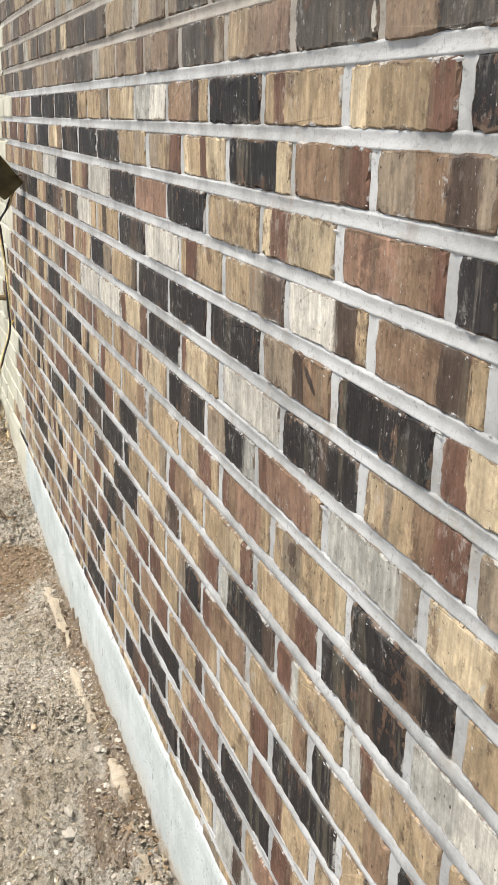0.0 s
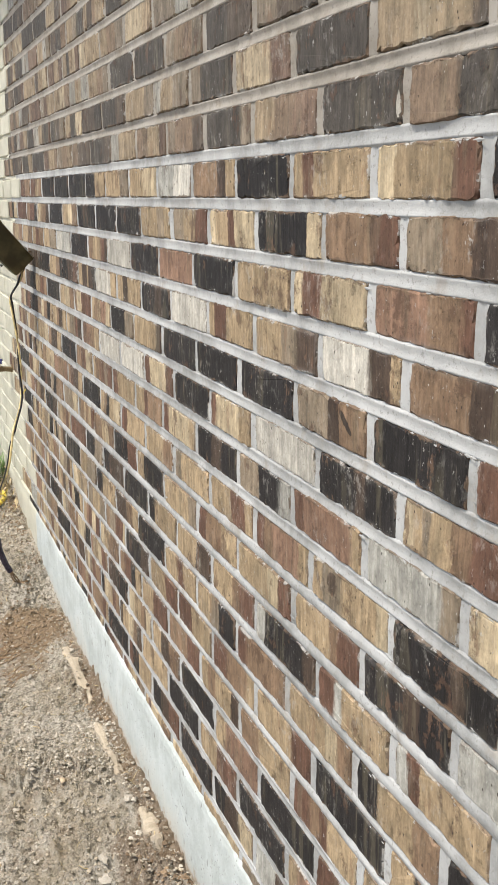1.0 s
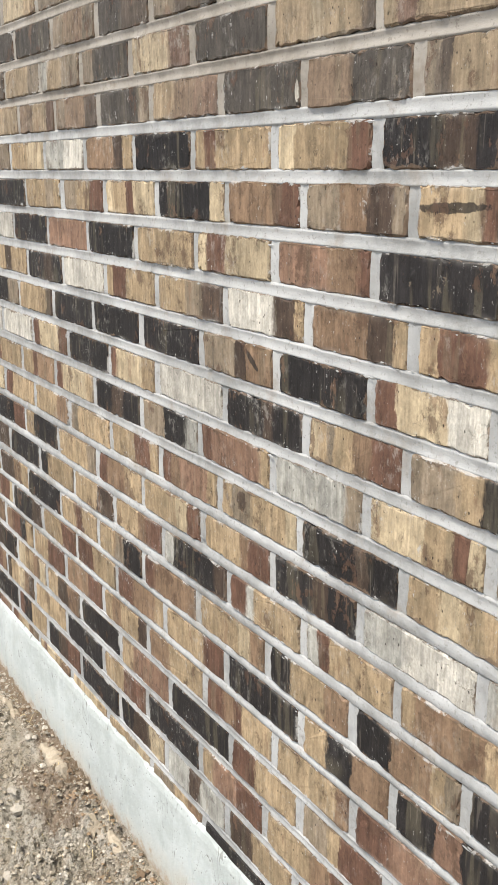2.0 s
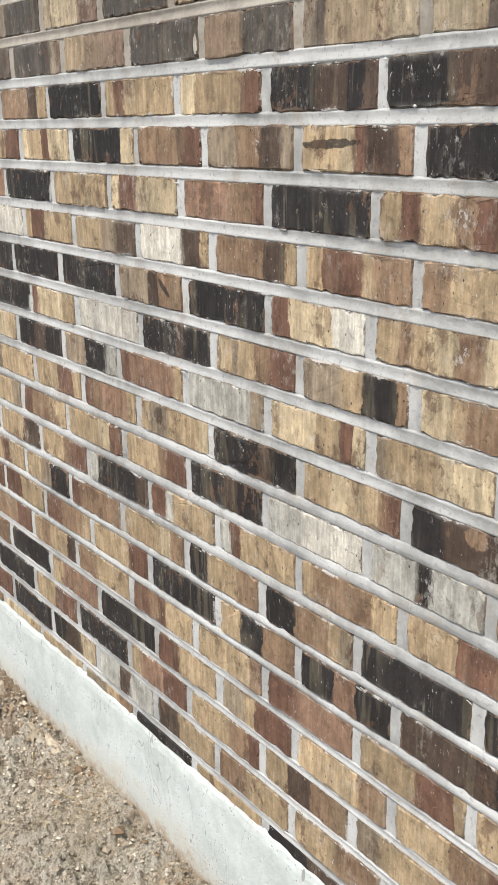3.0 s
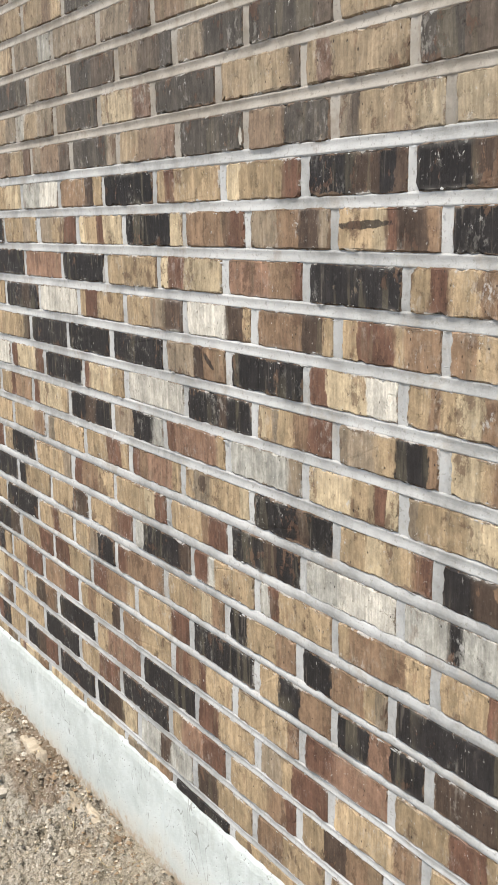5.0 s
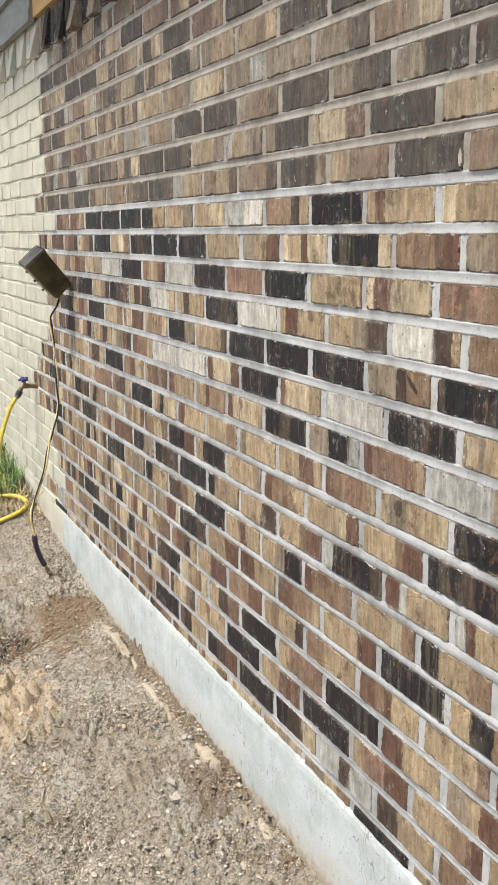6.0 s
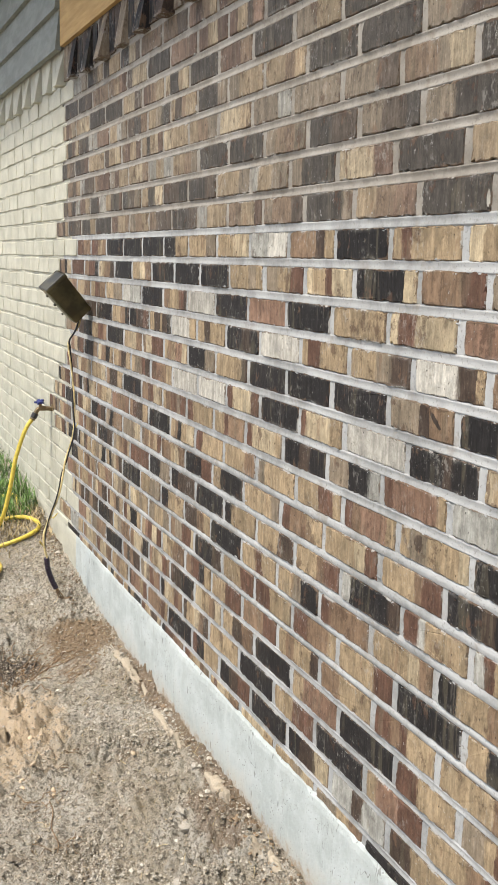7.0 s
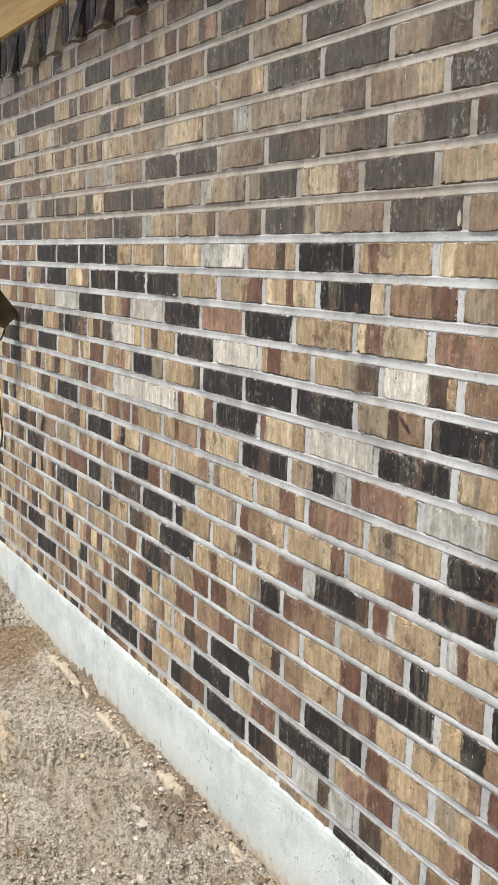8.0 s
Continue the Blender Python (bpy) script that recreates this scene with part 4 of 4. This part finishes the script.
def build_wall_cable():
    thing = tagged(new("drop_cable"), "thin grey cable hanging down the painted brickwork", "cable")
    bm = bmesh.new()
    tube(bm, curve_points([(-0.03, 6.30, 2.36), (-0.02, 6.302, 2.275), (-0.016, 6.44, 1.818), (-0.016, 6.55, 1.436), (-0.02, 6.42, 1.012), (-0.022, 6.303, 0.7), (-0.02, 6.47, 0.494), (-0.02, 6.74, 0.27)], 10), 0.005, 6)
    part("jacket", bm, GREYCABLE, thing, smooth=True)


build_fixture()
build_cable()
build_tap()
build_hose()
build_wall_cable()

# ---- loose things on the ground ----


def rock(rng, bm, at, size, flat=0.6):
    made = bmesh.ops.create_icosphere(bm, subdivisions=2, radius=1.0)["verts"]
    shift = Vector((rng.random() * 50, rng.random() * 50, rng.random() * 50))
    turn = Euler((rng.random() * 0.6, rng.random() * 0.6, rng.random() * 6.3)).to_matrix()
    sx, sy = size * (0.8 + 0.5 * rng.random()), size * (0.6 + 0.4 * rng.random())
    for v in made:
        d = 1 + 0.5 * noise.noise(v.co * 1.5 + shift) + 0.25 * noise.noise(v.co * 4 + shift)
        v.co = turn @ Vector((v.co.x * d * sx, v.co.y * d * sy, v.co.z * d * size * flat)) + Vector(at)


def build_stones():
    rng = random.Random(8)
    for x, y, s in ((-0.175, 2.271, 0.020), (-0.184, 2.215, 0.026), (-0.505, 2.368, 0.016), (-0.195, 3.228, 0.012), (-0.04, 3.345, 0.016), (-0.16, 3.805, 0.022), (-0.30, 2.55, 0.014), (-0.09, 2.62, 0.018), (-0.42, 2.2, 0.02), (-0.27, 2.02, 0.024), (-0.12, 2.05, 0.02), (-0.38, 3.2, 0.024), (-0.07, 2.45, 0.017), (-0.06, 1.98, 0.021)):
        bm = bmesh.new()
        z = ground_height(x, y)
        rock(rng, bm, (x, y, z + s * 0.1), s * 0.75)
        ob = new("stone", mesh_of("stone", bm, STONE))
        tagged(ob, "pale limestone chip lying on the soil", "stone", "stones on the soil")


def build_strips():
    """Hardened mortar droppings that lie in lines along the footing."""
    rng = random.Random(4)
    for (x0, y0), (x1, y1), wide in (((-0.058, 3.38), (-0.042, 2.98), 0.026), ((-0.062, 2.87), (-0.058, 2.58), 0.02), ((-0.05, 2.42), (-0.042, 2.24), 0.026), ((-0.06, 2.08), (-0.05, 1.9), 0.024)):
        bm = bmesh.new()
        n = 22
        rings = []
        for i in range(n):
            u = i / (n - 1)
            y = y0 + (y1 - y0) * u
            x = x0 + (x1 - x0) * u + 0.006 * noise.noise((y * 9, 2, 0))
            w = 0.72 * wide * (0.8 + 0.8 * noise.noise((y * 14, 7, 0))) * (1 if 0 < i < n - 1 else 0.4)
            h = 0.012 * (0.9 + 0.6 * noise.noise((y * 11, 3, 3))) * (1 if 0 < i < n - 1 else 0.2)
            z = max(ground_height(x + d, y) for d in (-0.015, 0.0, 0.015))
            rings.append([bm.verts.new((x + a * w, y + rng.gauss(0, 0.001), z + b * h - 0.007 + rng.gauss(0, 0.0008))) for a, b in ((-1, -0.6), (-0.85, 0.6), (-0.3, 1.0), (0.35, 0.95), (0.8, 0.7), (1, -0.6))])
        for p, q in zip(rings, rings[1:]):
            for i in range(5):
                bm.faces.new((p[i], p[i + 1], q[i + 1], q[i]))
        for q in (rings[0], rings[-1]):
            bm.faces.new(q)
        bmesh.ops.recalc_face_normals(bm, faces=bm.faces[:])
        tagged(new("mortar_strip", mesh_of("mortar_strip", bm, STRIP, False)), "sandy strip of hardened mortar along the footing", "mortar strip", "mortar strips by the footing")


def scatter(count, seed, region, size, density):
    """Many small angular stones in one mesh."""
    rng = np.random.default_rng(seed)
    corners = np.array([(1, 0, 0), (-1, 0, 0), (0, 1, 0), (0, -1, 0), (0, 0, 1), (0, 0, -1), (0.6, 0.6, 0.5), (-0.6, 0.5, 0.6)], float)
    tris = np.array([(0, 6, 4), (0, 2, 6), (2, 7, 4), (6, 2, 4), (2, 1, 7), (7, 1, 4), (1, 3, 4), (3, 0, 4), (2, 0, 5), (1, 2, 5), (3, 1, 5), (0, 3, 5)])
    verts, faces = [], []
    while len(verts) < count:
        x, y = rng.uniform(*region[0]), rng.uniform(*region[1])
        if rng.random() > density(x, y):
            continue
        s = size * math.exp(rng.normal(0, 0.45))
        a = rng.uniform(0, math.tau)
        c, d = math.cos(a), math.sin(a)
        pts = corners * (1 + rng.normal(0, 0.22, (8, 1))) * s * np.array([1.1, 0.9, 0.7])
        pts = pts @ np.array([[c, d, 0], [-d, c, 0], [0, 0, 1]])
        verts.append(pts + (x, y, ground_height(x, y) + s * 0.05))
        faces.append(tris + 8 * (len(verts) - 1))
    me = bpy.data.meshes.new("gravel")
    me.from_pydata(np.concatenate(verts).tolist(), [], np.concatenate(faces).tolist())
    return me


def build_gravel():
    def thick(x, y):
        d = 0.1 + 1.2 * max(0.0, noise.noise((x * 3.3, y * 3.3, 4)) + 0.12)
        d *= 1.0 - 0.75 * math.exp(-(((x + 0.52) / 0.22) ** 2 + ((y - 3.0) / 0.3) ** 2))
        d *= 1.0 - 0.85 * math.exp(-(((x + 0.12) / 0.1) ** 2 + ((y - 3.58) / 0.18) ** 2))
        if y > 3.75:
            d = max(d, 0.7 * math.exp(-((x + 0.06) / 0.1) ** 2))
        return min(1.0, d + 0.5 * math.exp(-(((x + 0.2) / 0.12) ** 2 + ((y - 2.85) / 0.25) ** 2)))

    def bare(x, y):
        return 1.0 - 0.8 * math.exp(-(((x + 0.55) / 0.22) ** 2 + ((y - 3.0) / 0.3) ** 2)) - 0.6 * math.exp(-(((x + 0.14) / 0.1) ** 2 + ((y - 3.6) / 0.15) ** 2))

    def by_wall(x, y):
        return max(0.0, math.exp(-((x + 0.045) / 0.045) ** 2) * (0.35 + 1.3 * noise.noise((x * 6, y * 4, 9))) + math.exp(-(((x + 0.14) / 0.1) ** 2 + ((y - 3.6) / 0.16) ** 2)) + 0.8 * math.exp(-(((x + 0.5) / 0.14) ** 2 + ((y - 3.56) / 0.13) ** 2)))

    for name, count, seed, size, mat, rule, label, category in (
        ("gravel", 84000, 3, 0.0019, GRAVEL, thick, "scattered pale grey gravel on the soil", "gravel"),
        ("gravel", 10500, 4, 0.0033, GRAVEL, thick, "coarser pale gravel on the soil", "gravel"),
        ("soil_crumbs", 48000, 6, 0.0026, CRUMB, bare, "loose crumbs of tan soil", "soil crumbs"),
        ("damp_soil_crumbs", 5200, 14, 0.0032, DAMP, by_wall, "dark damp soil crumbs along the footing", "soil crumbs"),
    ):
        me = scatter(count, seed, ((-1.1, -0.015), (1.12, 5.0)), size, rule)
        me.materials.append(mat)
        tagged(new(name, me), label, category, kind="stuff")


def build_roots():
    rng = random.Random(12)
    bm = bmesh.new()
    for _ in range(120):
        x, y = -0.52 + rng.gauss(0, 0.13), 3.53 + rng.gauss(0, 0.09)
        a, n = rng.uniform(0, 6.3), rng.randint(4, 7)
        pts = []
        for i in range(n):
            pts.append((x, y, ground_height(x, y) + 0.004 + 0.012 * rng.random()))
            a += rng.gauss(0, 0.45)
            x, y = x + 0.028 * math.cos(a), y + 0.028 * math.sin(a)
        tube(bm, curve_points(pts, 3), 0.0009 + 0.0013 * rng.random(), 4)
    for cx, cy, spread_by, count in ((-0.22, 3.27, 0.035, 16), (-0.484, 2.53, 0.025, 10), (-0.5, 2.32, 0.02, 9), (-0.39, 2.71, 0.03, 5)):
        for _ in range(count):
            x, y, a = cx + rng.gauss(0, spread_by), cy + rng.gauss(0, spread_by), rng.uniform(0, 6.3)
            pts = []
            for i in range(4):
                pts.append((x, y, ground_height(x, y) + 0.003 + 0.006 * rng.random()))
                a += rng.gauss(0, 0.6)
                x, y = x + 0.018 * math.cos(a), y + 0.018 * math.sin(a)
            tube(bm, curve_points(pts, 3), 0.0007 + 0.0008 * rng.random(), 4)
    long_root = [(-0.484 - 0.005 * i + 0.006 * math.sin(i * 1.9), 2.53 - 0.045 * i) for i in range(6)]
    tube(bm, curve_points([(x, y, ground_height(x, y) + 0.006) for x, y in long_root], 4), 0.0018, 5)
    tagged(new("dry_roots", mesh_of("dry_roots", bm, ROOT)), "tangle of dry roots in the scraped hollow", "roots", kind="stuff")
    bm = bmesh.new()
    for _ in range(420):
        x, y = -abs(rng.gauss(0.28, 0.26)) - 0.02, rng.uniform(1.6, 4.9)
        a = rng.uniform(0, 6.3)
        s = rng.uniform(0.008, 0.035)
        pts = [(x + s * u * math.cos(a + 0.5 * u), y + s * u * math.sin(a + 0.5 * u), 0) for u in (0, 0.5, 1)]
        tube(bm, [(p, q, ground_height(p, q) + 0.003 + 0.004 * rng.random()) for p, q, _z in pts], 0.0007 + 0.0006 * rng.random(), 3)
    tagged(new("straw_bits", mesh_of("straw_bits", bm, STRAW)), "bits of dry straw and twig on the soil", "straw", kind="stuff")


def build_clods():
    rng = random.Random(21)
    for _ in range(60):
        x, y = -0.55 + rng.gauss(0, 0.15), 3.0 + rng.gauss(0, 0.22)
        s = rng.uniform(0.004, 0.011)
        bm = bmesh.new()
        rock(rng, bm, (x, y, ground_height(x, y) + s * 0.05), s, 0.55)
        tagged(new("clod", mesh_of("clod", bm, CLAY, True)), "crumbly clod of tan clay", "clod", "clods of clay")


def build_grass():
    rng = np.random.default_rng(17)
    for mat, count, label in ((GRASS, 6500, "lush green grass along the painted wall"), (STRAW, 900, "dry tan grass stems at the lawn's edge")):
        verts, faces = [], []
        while len(verts) < count * 7:
            x, y = -abs(rng.normal(0, 0.75)) - 0.018, 4.86 + rng.exponential(1.3)
            if mat is STRAW:
                x, y = -rng.uniform(0.018, 0.5), rng.normal(4.85, 0.14)
            edge = 4.86 + 0.1 * math.sin(x * 9) + (0.1 if x > -0.06 else 0)
            if mat is GRASS and (y < edge or y > 11 or x < -2):
                continue
            tall = rng.uniform(0.05, 0.14) * (1 if mat is GRASS else 0.5)
            a, bend = rng.uniform(0, math.tau), rng.uniform(0.2, 0.8) * tall * (1 if mat is GRASS else 1.5)
            w = rng.uniform(0.0018, 0.0036)
            c, s = math.cos(a), math.sin(a)
            z = ground_height(x, y) - 0.003
            base = len(verts)
            for u, f in ((0, 1), (0.45, 0.9), (0.8, 0.6)):
                px, py, pz = min(x + c * bend * u * u, -0.014), y + s * bend * u * u, z + tall * u * (1 - 0.25 * u)
                verts.append((px - s * w * f, py + c * w * f, pz))
                verts.append((px + s * w * f, py - c * w * f, pz))
            verts.append((min(x + c * bend, -0.014), y + s * bend, z + tall * 0.75))
            faces += [(base, base + 1, base + 3, base + 2), (base + 2, base + 3, base + 5, base + 4), (base + 4, base + 5, base + 6)]
        me = bpy.data.meshes.new("grass")
        me.from_pydata(verts, [], faces)
        me.materials.append(mat)
        tagged(new("grass" if mat is GRASS else "dry_grass", me), label, "grass", kind="stuff")


build_stones()
build_strips()
build_gravel()
build_roots()
build_clods()
build_grass()
